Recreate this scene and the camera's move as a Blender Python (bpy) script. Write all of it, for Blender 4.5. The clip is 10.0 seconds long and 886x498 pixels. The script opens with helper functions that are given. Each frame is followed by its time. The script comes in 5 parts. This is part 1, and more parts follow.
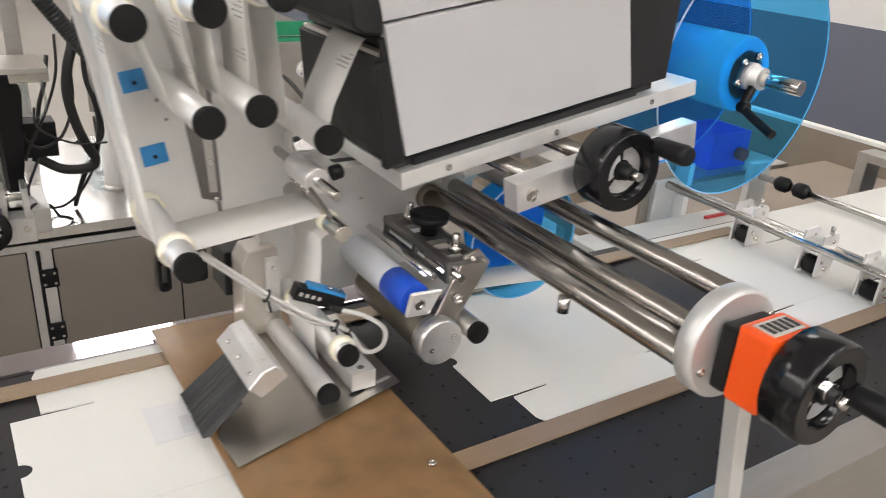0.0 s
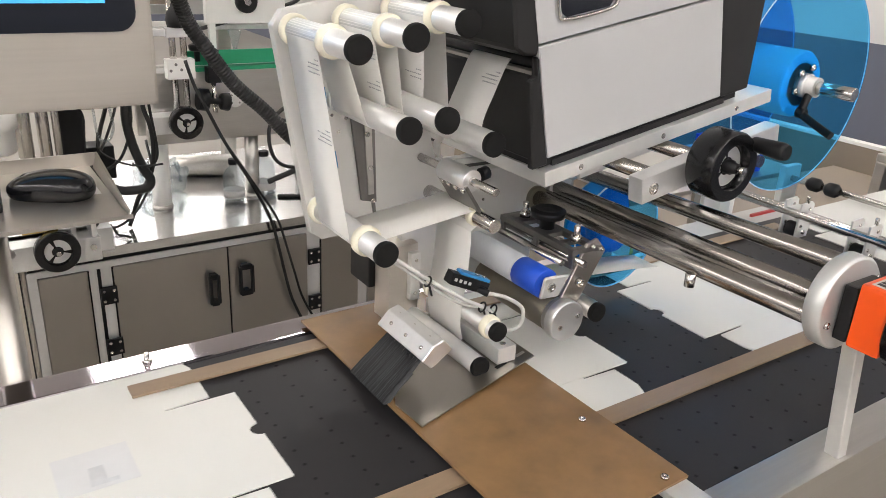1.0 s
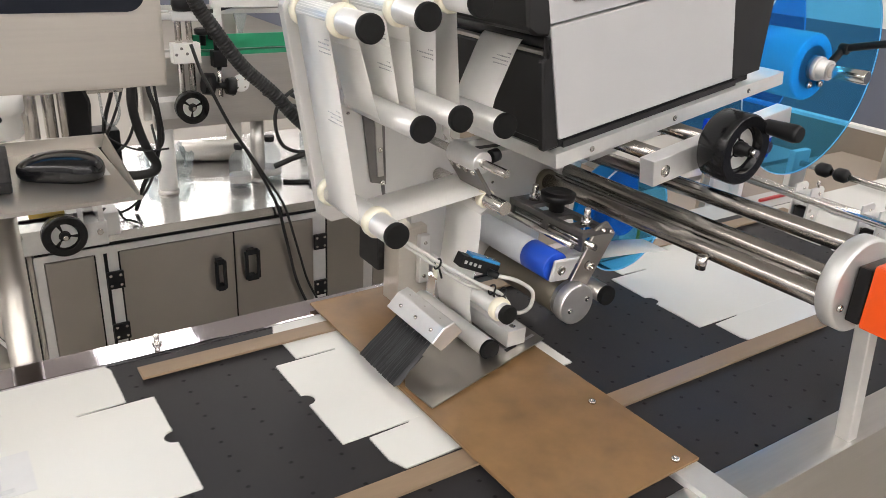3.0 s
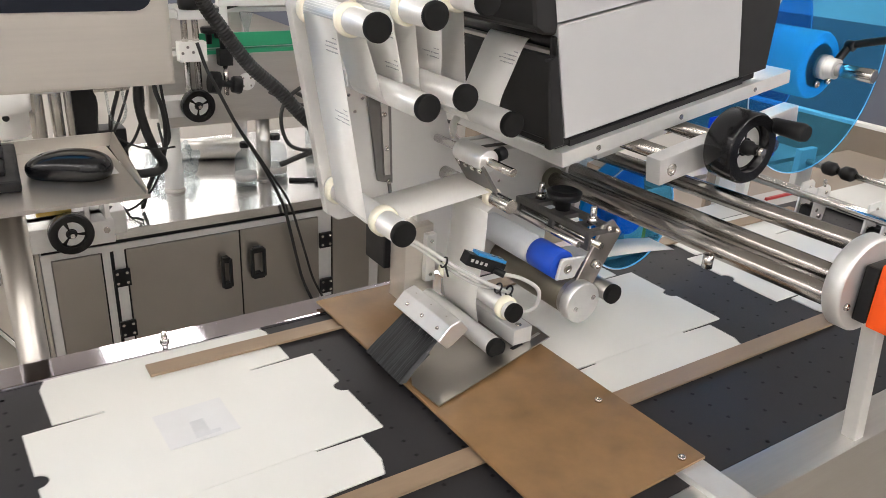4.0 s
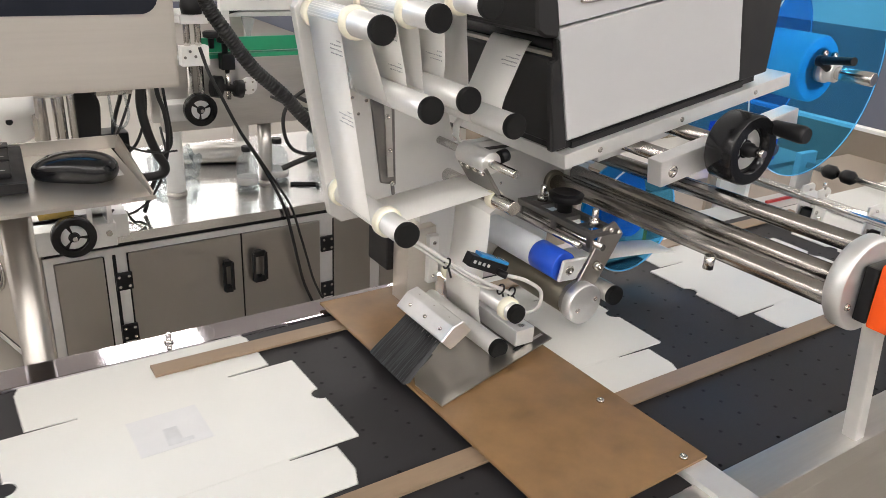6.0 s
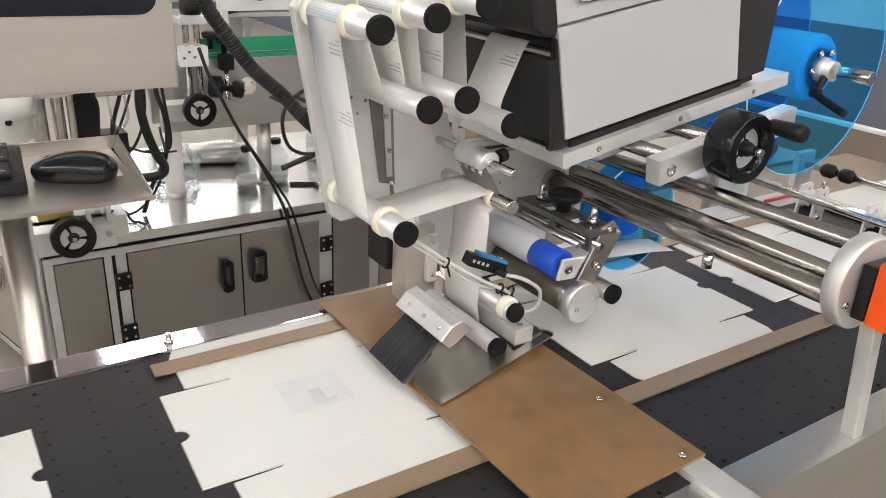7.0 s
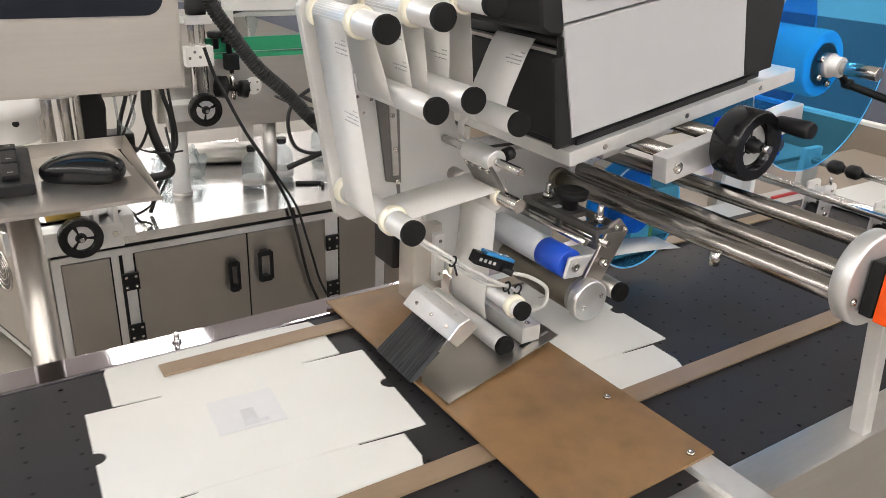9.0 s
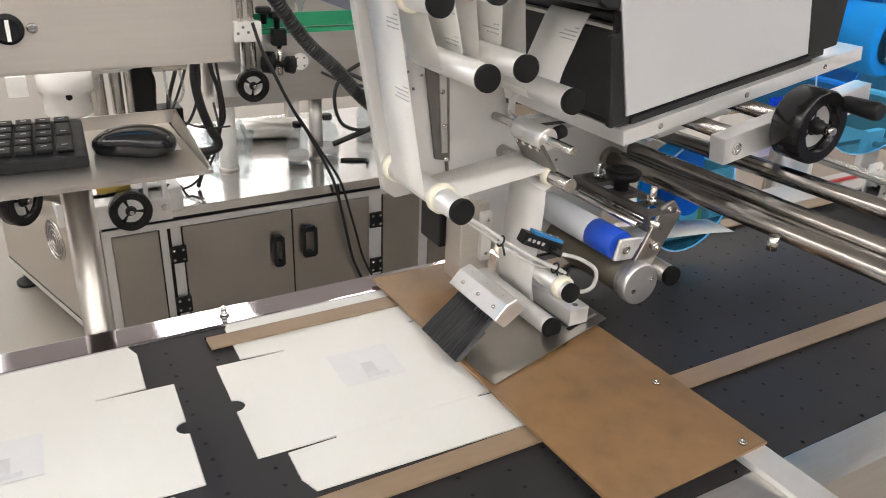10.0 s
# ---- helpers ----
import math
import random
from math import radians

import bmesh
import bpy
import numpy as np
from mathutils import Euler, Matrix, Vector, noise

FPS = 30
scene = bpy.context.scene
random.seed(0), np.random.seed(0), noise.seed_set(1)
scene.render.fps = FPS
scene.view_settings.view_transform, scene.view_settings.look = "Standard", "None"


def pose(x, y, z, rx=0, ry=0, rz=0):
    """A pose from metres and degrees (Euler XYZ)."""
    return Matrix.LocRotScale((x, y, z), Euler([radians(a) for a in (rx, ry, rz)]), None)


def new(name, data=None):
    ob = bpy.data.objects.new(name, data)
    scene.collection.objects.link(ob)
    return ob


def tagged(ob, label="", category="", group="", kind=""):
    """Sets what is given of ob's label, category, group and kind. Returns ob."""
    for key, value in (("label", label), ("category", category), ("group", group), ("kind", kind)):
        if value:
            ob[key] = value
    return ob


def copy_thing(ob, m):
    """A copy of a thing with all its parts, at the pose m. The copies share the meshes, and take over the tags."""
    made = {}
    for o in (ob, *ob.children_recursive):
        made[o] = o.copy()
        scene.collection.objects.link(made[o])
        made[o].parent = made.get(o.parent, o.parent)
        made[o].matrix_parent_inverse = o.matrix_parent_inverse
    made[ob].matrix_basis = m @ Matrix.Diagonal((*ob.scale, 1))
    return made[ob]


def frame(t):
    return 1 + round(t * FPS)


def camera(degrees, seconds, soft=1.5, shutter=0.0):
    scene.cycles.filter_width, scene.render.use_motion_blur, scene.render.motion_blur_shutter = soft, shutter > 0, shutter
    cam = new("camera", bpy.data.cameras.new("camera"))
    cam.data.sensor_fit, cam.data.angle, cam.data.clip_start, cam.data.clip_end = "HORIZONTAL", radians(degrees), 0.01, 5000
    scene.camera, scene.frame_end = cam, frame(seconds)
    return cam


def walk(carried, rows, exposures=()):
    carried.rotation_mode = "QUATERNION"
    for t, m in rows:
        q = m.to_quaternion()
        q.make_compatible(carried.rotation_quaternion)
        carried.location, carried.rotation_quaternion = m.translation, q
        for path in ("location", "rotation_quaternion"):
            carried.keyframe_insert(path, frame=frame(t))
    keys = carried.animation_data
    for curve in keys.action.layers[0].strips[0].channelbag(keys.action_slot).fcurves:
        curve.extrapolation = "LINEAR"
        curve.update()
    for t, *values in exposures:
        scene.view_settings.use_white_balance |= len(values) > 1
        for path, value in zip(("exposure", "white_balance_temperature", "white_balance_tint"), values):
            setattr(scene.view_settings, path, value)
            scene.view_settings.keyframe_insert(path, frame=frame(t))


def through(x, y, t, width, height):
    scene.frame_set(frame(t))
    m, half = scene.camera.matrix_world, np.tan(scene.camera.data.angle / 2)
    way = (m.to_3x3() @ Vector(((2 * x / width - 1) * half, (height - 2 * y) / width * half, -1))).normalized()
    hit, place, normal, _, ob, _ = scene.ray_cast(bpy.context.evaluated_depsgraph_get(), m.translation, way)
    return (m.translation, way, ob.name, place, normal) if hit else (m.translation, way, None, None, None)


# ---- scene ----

cam = camera(59.56, 10.0, 0.85, 0.25)
ROWS = [
    (0.0, -0.1580, -0.5660, 1.4302, 66.014, -3.891, -31.818),
    (0.5, -0.3215, -0.5733, 1.4338, 66.820, -2.541, -32.698),
    (1.0, -0.3787, -0.5775, 1.4378, 67.618, -2.973, -33.659),
    (1.5, -0.3839, -0.5719, 1.4376, 67.924, -3.166, -33.944),
    (2.0, -0.3824, -0.5709, 1.4337, 67.712, -3.226, -33.915),
    (2.5, -0.3823, -0.5792, 1.4326, 67.215, -3.098, -33.678),
    (3.0, -0.3842, -0.5733, 1.4309, 66.660, -2.986, -33.351),
    (4.5, -0.3887, -0.5739, 1.4319, 66.526, -2.944, -32.936),
    (5.0, -0.3914, -0.5736, 1.4308, 66.744, -2.967, -32.943),
    (5.5, -0.3931, -0.5757, 1.4302, 66.846, -2.943, -32.954),
    (7.0, -0.3941, -0.5802, 1.4301, 66.887, -2.811, -33.067),
    (7.5, -0.3949, -0.5768, 1.4300, 66.832, -2.792, -33.000),
    (8.0, -0.3947, -0.5790, 1.4299, 66.797, -2.730, -32.941),
    (8.5, -0.3971, -0.5828, 1.4311, 66.798, -2.583, -32.852),
    (9.0, -0.3959, -0.5797, 1.4309, 66.741, -2.385, -32.816),
    (9.5, -0.3955, -0.5761, 1.4294, 66.274, -2.269, -32.115),
    (10.0, -0.3969, -0.5668, 1.4257, 65.062, -2.172, -29.590),
]
walk(cam, [(t, pose(x, y, z, rx, ry, rz)) for t, x, y, z, rx, ry, rz in ROWS])
scene.view_settings.exposure = -0.36

# ---- light: dim world, ceiling panels and added fill rows further down give the light ----
world = bpy.data.worlds.new("hall_air")
world.use_nodes = True
world.node_tree.nodes["Background"].inputs[0].default_value = (0.9, 0.95, 1.0, 1)
world.node_tree.nodes["Background"].inputs[1].default_value = 0.12
scene.world = world
PANEL_POWER = 17.0


# ---- materials ----
def mat(name, col, rough=0.5, metal=0.0, var=0.06, scale=40.0, bump=0.0, bscale=200.0, stretch=(1, 1, 1), spec=0.5, coat=0.0, rvar=0.08):
    m = bpy.data.materials.new(name)
    m.use_nodes = True
    nt = m.node_tree
    b = nt.nodes["Principled BSDF"]
    tc = nt.nodes.new("ShaderNodeTexCoord")
    mp = nt.nodes.new("ShaderNodeMapping")
    mp.inputs["Scale"].default_value = stretch
    nt.links.new(tc.outputs["Object"], mp.inputs["Vector"])
    n1 = nt.nodes.new("ShaderNodeTexNoise")
    n1.inputs["Scale"].default_value = scale
    n1.inputs["Detail"].default_value = 6
    nt.links.new(mp.outputs[0], n1.inputs["Vector"])
    n2 = nt.nodes.new("ShaderNodeTexNoise")
    n2.inputs["Scale"].default_value = scale * 0.13
    n2.inputs["Detail"].default_value = 3
    nt.links.new(mp.outputs[0], n2.inputs["Vector"])
    mx = nt.nodes.new("ShaderNodeMath")
    mx.operation = "ADD"
    nt.links.new(n1.outputs["Fac"], mx.inputs[0])
    nt.links.new(n2.outputs["Fac"], mx.inputs[1])
    ramp = nt.nodes.new("ShaderNodeValToRGB")
    lo, hi = [max(0, c * (1 - var)) for c in col], [min(1, c * (1 + var)) for c in col]
    ramp.color_ramp.elements[0].position, ramp.color_ramp.elements[1].position = 0.35, 0.65
    ramp.color_ramp.elements[0].color, ramp.color_ramp.elements[1].color = (*lo, 1), (*hi, 1)
    half = nt.nodes.new("ShaderNodeMath")
    half.operation = "MULTIPLY"
    half.inputs[1].default_value = 0.5
    nt.links.new(mx.outputs[0], half.inputs[0])
    nt.links.new(half.outputs[0], ramp.inputs["Fac"])
    nt.links.new(ramp.outputs["Color"], b.inputs["Base Color"])
    b.inputs["Metallic"].default_value = metal
    b.inputs["Specular IOR Level"].default_value = spec
    b.inputs["Coat Weight"].default_value = coat
    rr = nt.nodes.new("ShaderNodeMapRange")
    rr.inputs["From Min"].default_value, rr.inputs["From Max"].default_value = 0.3, 0.7
    rr.inputs["To Min"].default_value, rr.inputs["To Max"].default_value = max(0.02, rough - rvar), min(1, rough + rvar)
    nt.links.new(half.outputs[0], rr.inputs["Value"])
    nt.links.new(rr.outputs[0], b.inputs["Roughness"])
    if bump:
        nb = nt.nodes.new("ShaderNodeTexNoise")
        nb.inputs["Scale"].default_value = bscale
        nb.inputs["Detail"].default_value = 4
        nt.links.new(mp.outputs[0], nb.inputs["Vector"])
        bp = nt.nodes.new("ShaderNodeBump")
        bp.inputs["Strength"].default_value = bump
        bp.inputs["Distance"].default_value = 0.001
        nt.links.new(nb.outputs["Fac"], bp.inputs["Height"])
        nt.links.new(bp.outputs[0], b.inputs["Normal"])
    return m


def paper_sheet(name, col, through):
    """Thin paper that lets part of the light through."""
    m = mat(name, col, 0.55, 0.0, 0.02, 12, 0.03, 200)
    nt = m.node_tree
    tl = nt.nodes.new("ShaderNodeBsdfTranslucent")
    tl.inputs[0].default_value = (*col, 1)
    mix = nt.nodes.new("ShaderNodeMixShader")
    mix.inputs[0].default_value = through
    nt.links.new(nt.nodes["Principled BSDF"].outputs[0], mix.inputs[1])
    nt.links.new(tl.outputs[0], mix.inputs[2])
    nt.links.new(mix.outputs[0], nt.nodes["Material Output"].inputs[0])
    return m


def acrylic(name, col, rough=0.03, alpha=0.45):
    m = bpy.data.materials.new(name)
    m.use_nodes = True
    nt = m.node_tree
    nt.nodes.clear()
    out = nt.nodes.new("ShaderNodeOutputMaterial")
    tr = nt.nodes.new("ShaderNodeBsdfTransparent")
    tr.inputs[0].default_value = (*col, 1)
    gl = nt.nodes.new("ShaderNodeBsdfPrincipled")
    gl.inputs["Base Color"].default_value = (*[c * 0.6 for c in col], 1)
    gl.inputs["Roughness"].default_value = rough
    mix = nt.nodes.new("ShaderNodeMixShader")
    mix.inputs[0].default_value = alpha
    nt.links.new(tr.outputs[0], mix.inputs[1])
    nt.links.new(gl.outputs[0], mix.inputs[2])
    nt.links.new(mix.outputs[0], out.inputs[0])
    return m


def glow(name, col, power):
    m = bpy.data.materials.new(name)
    m.use_nodes = True
    b = m.node_tree.nodes["Principled BSDF"]
    b.inputs["Base Color"].default_value = (*col, 1)
    b.inputs["Emission Color"].default_value = (*col, 1)
    b.inputs["Emission Strength"].default_value = power
    return m


ALU = mat("anodised_aluminium", (0.76, 0.755, 0.74), 0.44, 0.7, 0.05, 60, 0.02, 1500)
ALU_MATT = mat("bead_blasted_aluminium", (0.66, 0.66, 0.65), 0.5, 0.8, 0.05, 60, 0.05, 900)
ALU_BRIGHT = mat("bright_aluminium", (0.80, 0.795, 0.79), 0.36, 0.9, 0.05, 80, 0.015, 2500)
PLATE = mat("clear_anodised_plate", (0.70, 0.69, 0.67), 0.40, 0.55, 0.05, 14, 0.04, 700)
RAIL = mat("polished_rail", (0.62, 0.585, 0.63), 0.05, 1.0, 0.04, 8, rvar=0.02)
CHROME = mat("chromed_steel", (0.62, 0.60, 0.57), 0.2, 1.0, 0.05, 50, rvar=0.03)
ROD = mat("ground_steel_rod", (0.37, 0.35, 0.325), 0.24, 1.0, 0.05, 60, rvar=0.0)
STEEL = mat("brushed_stainless_steel", (0.58, 0.56, 0.53), 0.36, 1.0, 0.06, 300, 0.02, 1500, (0.06, 1, 1))
STEEL_MATT = mat("satin_stainless_steel", (0.42, 0.395, 0.36), 0.30, 0.95, 0.05, 5, rvar=0.03)
STEEL_TOP = mat("polished_stainless_top", (0.72, 0.71, 0.70), 0.2, 1.0, 0.06, 14, 0.05, 120, (1, 5, 1), rvar=0.06)
DARK_STEEL = mat("dark_oxide_steel", (0.20, 0.18, 0.14), 0.46, 0.7, 0.15, 30, 0.05, 300)
GUN = mat("gunmetal_steel", (0.22, 0.21, 0.20), 0.38, 0.85, 0.1, 40, 0.04, 300)
BLACK = mat("black_plastic", (0.007, 0.007, 0.008), 0.45, 0.0, 0.15, 60, 0.06, 500, spec=0.3)
BLACK_GLOSS = mat("glossy_black_bakelite", (0.007, 0.007, 0.008), 0.16, 0.0, 0.1, 40, 0.02, 200, spec=0.35, rvar=0.04)
FOAM = mat("black_rubber_cap", (0.009, 0.0088, 0.0088), 0.8, 0.0, 0.25, 220, 0.25, 900, spec=0.2)
BELT = mat("black_conveyor_belt", (0.023, 0.0215, 0.023), 0.52, 0.0, 0.12, 10, 0.1, 900, spec=0.3)
UNDER = mat("dark_bed_below_belt", (0.008, 0.008, 0.008), 0.9)
CARTON = mat("white_carton_board", (0.69, 0.685, 0.655), 0.62, 0.0, 0.025, 9, 0.03, 300)
LABEL = mat("matt_label_stock", (0.63, 0.63, 0.635), 0.6, 0.0, 0.05, 30)
LABEL_DARK = mat("grey_print", (0.55, 0.555, 0.57), 0.6, 0.0, 0.1, 80)
PAPER = mat("backing_paper", (0.86, 0.85, 0.82), 0.55, 0.0, 0.025, 12, 0.03, 200)
WEB_PAPER = paper_sheet("glassine_backing_paper", (0.94, 0.93, 0.905), 0.5)
PRINT = mat("faded_print", (0.42, 0.42, 0.44), 0.6)
PHENOLIC = mat("brown_hardboard_plate", (0.215, 0.125, 0.056), 0.38, 0.0, 0.26, 30, 0.04, 300, (1, 1, 1), coat=0.1)
STRIP = mat("brown_guide_laminate", (0.26, 0.185, 0.12), 0.45, 0.0, 0.08, 30, 0.03, 300, (1, 5, 1))
NYLON = mat("ivory_nylon_collar", (0.78, 0.74, 0.60), 0.4, 0.0, 0.04, 60)
GREY_COVER = mat("light_grey_printer_shell", (0.455, 0.455, 0.46), 0.32, 0.0, 0.02, 20, 0.03, 700, rvar=0.03)
DARK_COVER = mat("charcoal_printer_shell", (0.013, 0.0125, 0.013), 0.45, 0.0, 0.06, 40, 0.06, 800, spec=0.35)
WHITE_FOAM = mat("grey_silicone_sleeve", (0.52, 0.54, 0.57), 0.5, 0.0, 0.04, 40)
BLUE_SLEEVE = mat("blue_silicone_sleeve", (0.012, 0.075, 0.52), 0.45, 0.0, 0.05, 40)
BLUE_CORE = mat("blue_reel_core", (0.38, 0.93, 0.95), 0.25, 0.0, 0.05, 20)
BLUE_DISC = mat("blue_plastic_disc", (0.015, 0.24, 0.55), 0.25, 0.0, 0.05, 20)
BLUE_RING = mat("dark_blue_hub_ring", (0.10, 0.28, 0.50), 0.3)
BLUE_BIN = mat("blue_plastic_bin", (0.02, 0.06, 0.62), 0.4)
BLUE_SENSOR = mat("blue_sensor_shell", (0.03, 0.22, 0.50), 0.35)
ACRYLIC = acrylic("transparent_blue_acrylic", (0.33, 0.74, 0.985), 0.04, 0.05)
ACRYLIC_DEEP = acrylic("deep_blue_acrylic", (0.27, 0.63, 0.97), 0.05, 0.08)
ORANGE = mat("orange_counter_shell", (0.80, 0.085, 0.006), 0.32, 0.0, 0.04, 40)
GREEN = mat("green_guide_profile", (0.02, 0.33, 0.16), 0.45)
HOSE = mat("corrugated_black_hose", (0.014, 0.014, 0.014), 0.5)
CABLE_GREY = mat("grey_cable_jacket", (0.52, 0.51, 0.49), 0.45)
BRISTLE = mat("black_nylon_bristle", (0.012, 0.013, 0.015), 0.38, 0.0, 0.3, 60)


def strands(name):
    """Black nylon whose strands differ a little in tone."""
    m = mat(name, (0.012, 0.013, 0.015), 0.34)
    nt = m.node_tree
    g = nt.nodes.new("ShaderNodeNewGeometry")
    r = nt.nodes.new("ShaderNodeValToRGB")
    r.color_ramp.elements[0].color, r.color_ramp.elements[1].color = (0.004, 0.004, 0.005, 1), (0.045, 0.048, 0.052, 1)
    r.color_ramp.elements[0].position = 0.35
    nt.links.new(g.outputs["Random Per Island"], r.inputs["Fac"])
    nt.links.new(r.outputs["Color"], nt.nodes["Principled BSDF"].inputs["Base Color"])
    return m


STRANDS = strands("black_nylon_strands")
YELLOW = mat("yellow_tape", (0.72, 0.46, 0.06), 0.5)
BRASS = mat("brass_block", (0.50, 0.36, 0.10), 0.35, 0.8)
RED = mat("red_plastic", (0.45, 0.03, 0.03), 0.4)
WALL_WHITE = mat("white_wall_paint", (0.78, 0.76, 0.75), 0.7, 0.0, 0.02, 3)
WALL_BLUE = mat("blue_grey_wall_paint", (0.155, 0.165, 0.215), 0.6, 0.0, 0.03, 3)
FLOOR = mat("pale_epoxy_floor", (0.27, 0.245, 0.21), 0.38, 0.0, 0.05, 2.0, 0.02, 60)
BEIGE = mat("beige_steel_panel", (0.31, 0.255, 0.20), 0.45, 0.2, 0.14, 5)
CREAM = mat("warm_stainless_panel", (0.57, 0.53, 0.475), 0.36, 0.75, 0.04, 200, 0.02, 1500, (0.04, 1, 1))
SCREEN = mat("dark_screen_glass", (0.012, 0.014, 0.02), 0.12, 0.0, 0.05, 10)
SCREEN_LIT = glow("lit_screen_page", (0.05, 0.35, 0.75), 1.2)
GLASS = acrylic("clear_plastic", (0.88, 0.915, 0.925), 0.06, 0.2)
# Pale colour stands in for the highlight along the acrylic disc edges.
RIM = mat("acrylic_edge_highlight", (0.72, 0.84, 0.94), 0.3)
PANEL = glow("lamp_diffuser", (0.985, 0.957, 0.93), PANEL_POWER)


# ---- geometry helpers ----
def thing(name, label, category, group="", kind="", m=None):
    ob = tagged(new(name), label, category, group, kind)
    ob.empty_display_size = 0.02
    if m is not None:
        ob.matrix_basis = m
    return ob


def finish(name, bm, material):
    me = bpy.data.meshes.new(name)
    bmesh.ops.recalc_face_normals(bm, faces=bm.faces[:])
    bm.to_mesh(me)
    bm.free()
    me.materials.append(material)
    return me


def part(name, bm, material, parent=None, label=""):
    ob = new(name, finish(name, bm, material))
    ob.parent = parent
    return tagged(ob, label)


def solid(name, bm, material, label, category, group="", kind=""):
    return tagged(part(name, bm, material), label, category, group, kind)


def box(bm, x0, x1, y0, y1, z0, z1, bevel=0.0, m=None):
    g = bmesh.ops.create_cube(bm, size=1)
    vs = g["verts"]
    bmesh.ops.scale(bm, vec=(x1 - x0, y1 - y0, z1 - z0), verts=vs)
    bmesh.ops.translate(bm, vec=((x0 + x1) / 2, (y0 + y1) / 2, (z0 + z1) / 2), verts=vs)
    if bevel:
        es = list({e for v in vs for e in v.link_edges})
        r = bmesh.ops.bevel(bm, geom=es, offset=bevel, segments=2, affect="EDGES", profile=0.7)
        vs = list({v for f in r["faces"] for v in f.verts} | {v for v in vs if v.is_valid})
        seen, stack = set(vs), list(vs)
        while stack:
            for e in stack.pop().link_edges:
                for w in e.verts:
                    if w not in seen:
                        seen.add(w)
                        stack.append(w)
        vs = list(seen)
    if m is not None:
        bmesh.ops.transform(bm, matrix=m, verts=vs)
    return bm


def B(x0, x1, y0, y1, z0, z1, bevel=0.0, m=None):
    return box(bmesh.new(), x0, x1, y0, y1, z0, z1, bevel, m)


def lathe(bm, p0, p1, profile, seg=32):
    """Turned body: profile rows (distance along p0-p1 in metres, radius)."""
    a, b = Vector(p0), Vector(p1)
    d = (b - a).normalized()
    s = d.orthogonal().normalized()
    u = d.cross(s)
    rings = []
    for h, r in profile:
        rings.append([bm.verts.new(a + d * h + (s * math.cos(2 * math.pi * k / seg) + u * math.sin(2 * math.pi * k / seg)) * max(r, 1e-5)) for k in range(seg)])
    for (h0, r0), (h1, r1), A, C in zip(profile, profile[1:], rings, rings[1:]):
        for k in range(seg):
            f = bm.faces.new((A[k], A[(k + 1) % seg], C[(k + 1) % seg], C[k]))
            f.smooth = abs(h1 - h0) > abs(r1 - r0) * 0.6
    bm.faces.new(rings[0][::-1])
    bm.faces.new(rings[-1])
    return bm


def cyl(bm, p0, p1, r, seg=32, c=0.0):
    n = (Vector(p1) - Vector(p0)).length
    prof = [(0, r), (n, r)] if not c else [(0, r - c), (c, r), (n - c, r), (n, r - c)]
    return lathe(bm, p0, p1, prof, seg)


def C(p0, p1, r, seg=32, c=0.0):
    return cyl(bmesh.new(), p0, p1, r, seg, c)


def prism(pts, y0, y1, bevel=0.0):
    """Flat plate: outline in x, z, from y0 to y1."""
    bm = bmesh.new()
    lo = [bm.verts.new((x, y0, z)) for x, z in pts]
    hi = [bm.verts.new((x, y1, z)) for x, z in pts]
    bm.faces.new(lo)
    bm.faces.new(hi[::-1])
    n = len(pts)
    for k in range(n):
        bm.faces.new((lo[k], hi[k], hi[(k + 1) % n], lo[(k + 1) % n]))
    if bevel:
        bmesh.ops.bevel(bm, geom=bm.edges[:], offset=bevel, segments=1, affect="EDGES")
    return bm


def slab(pts, z0, z1):
    """Flat sheet: outline in x, y, from z0 to z1."""
    bm = bmesh.new()
    lo = [bm.verts.new((x, y, z0)) for x, y in pts]
    hi = [bm.verts.new((x, y, z1)) for x, y in pts]
    bm.faces.new(lo[::-1])
    bm.faces.new(hi)
    n = len(pts)
    for k in range(n):
        bm.faces.new((lo[k], lo[(k + 1) % n], hi[(k + 1) % n], hi[k]))
    return bm


def spline(pts, per=8):
    pts = [Vector(p) for p in pts]
    ext = [2 * pts[0] - pts[1]] + pts + [2 * pts[-1] - pts[-2]]
    out = []
    for i in range(len(pts) - 1):
        a, b, c, d = ext[i:i + 4]
        for k in range(per):
            t = k / per
            out.append(0.5 * (2 * b + (c - a) * t + (2 * a - 5 * b + 4 * c - d) * t * t + (3 * b - a - 3 * c + d) * t ** 3))
    return out + [pts[-1]]


def tube(pts, r, seg=10, ribs=0.0, per=8):
    bm = bmesh.new()
    path = spline(pts, per)
    up, rings = Vector((0.3, 0.2, 1)), []
    for i, p in enumerate(path):
        d = (path[min(i + 1, len(path) - 1)] - path[max(i - 1, 0)]).normalized()
        s = d.cross(up).normalized()
        up = s.cross(d)
        rr = r * (1 + ribs * (i % 2))
        rings.append([bm.verts.new(p + (s * math.cos(2 * math.pi * k / seg) + up * math.sin(2 * math.pi * k / seg)) * rr) for k in range(seg)])
    for A, D in zip(rings, rings[1:]):
        for k in range(seg):
            bm.faces.new((A[k], A[(k + 1) % seg], D[(k + 1) % seg], D[k])).smooth = not ribs
    bm.faces.new(rings[0][::-1])
    bm.faces.new(rings[-1])
    return bm


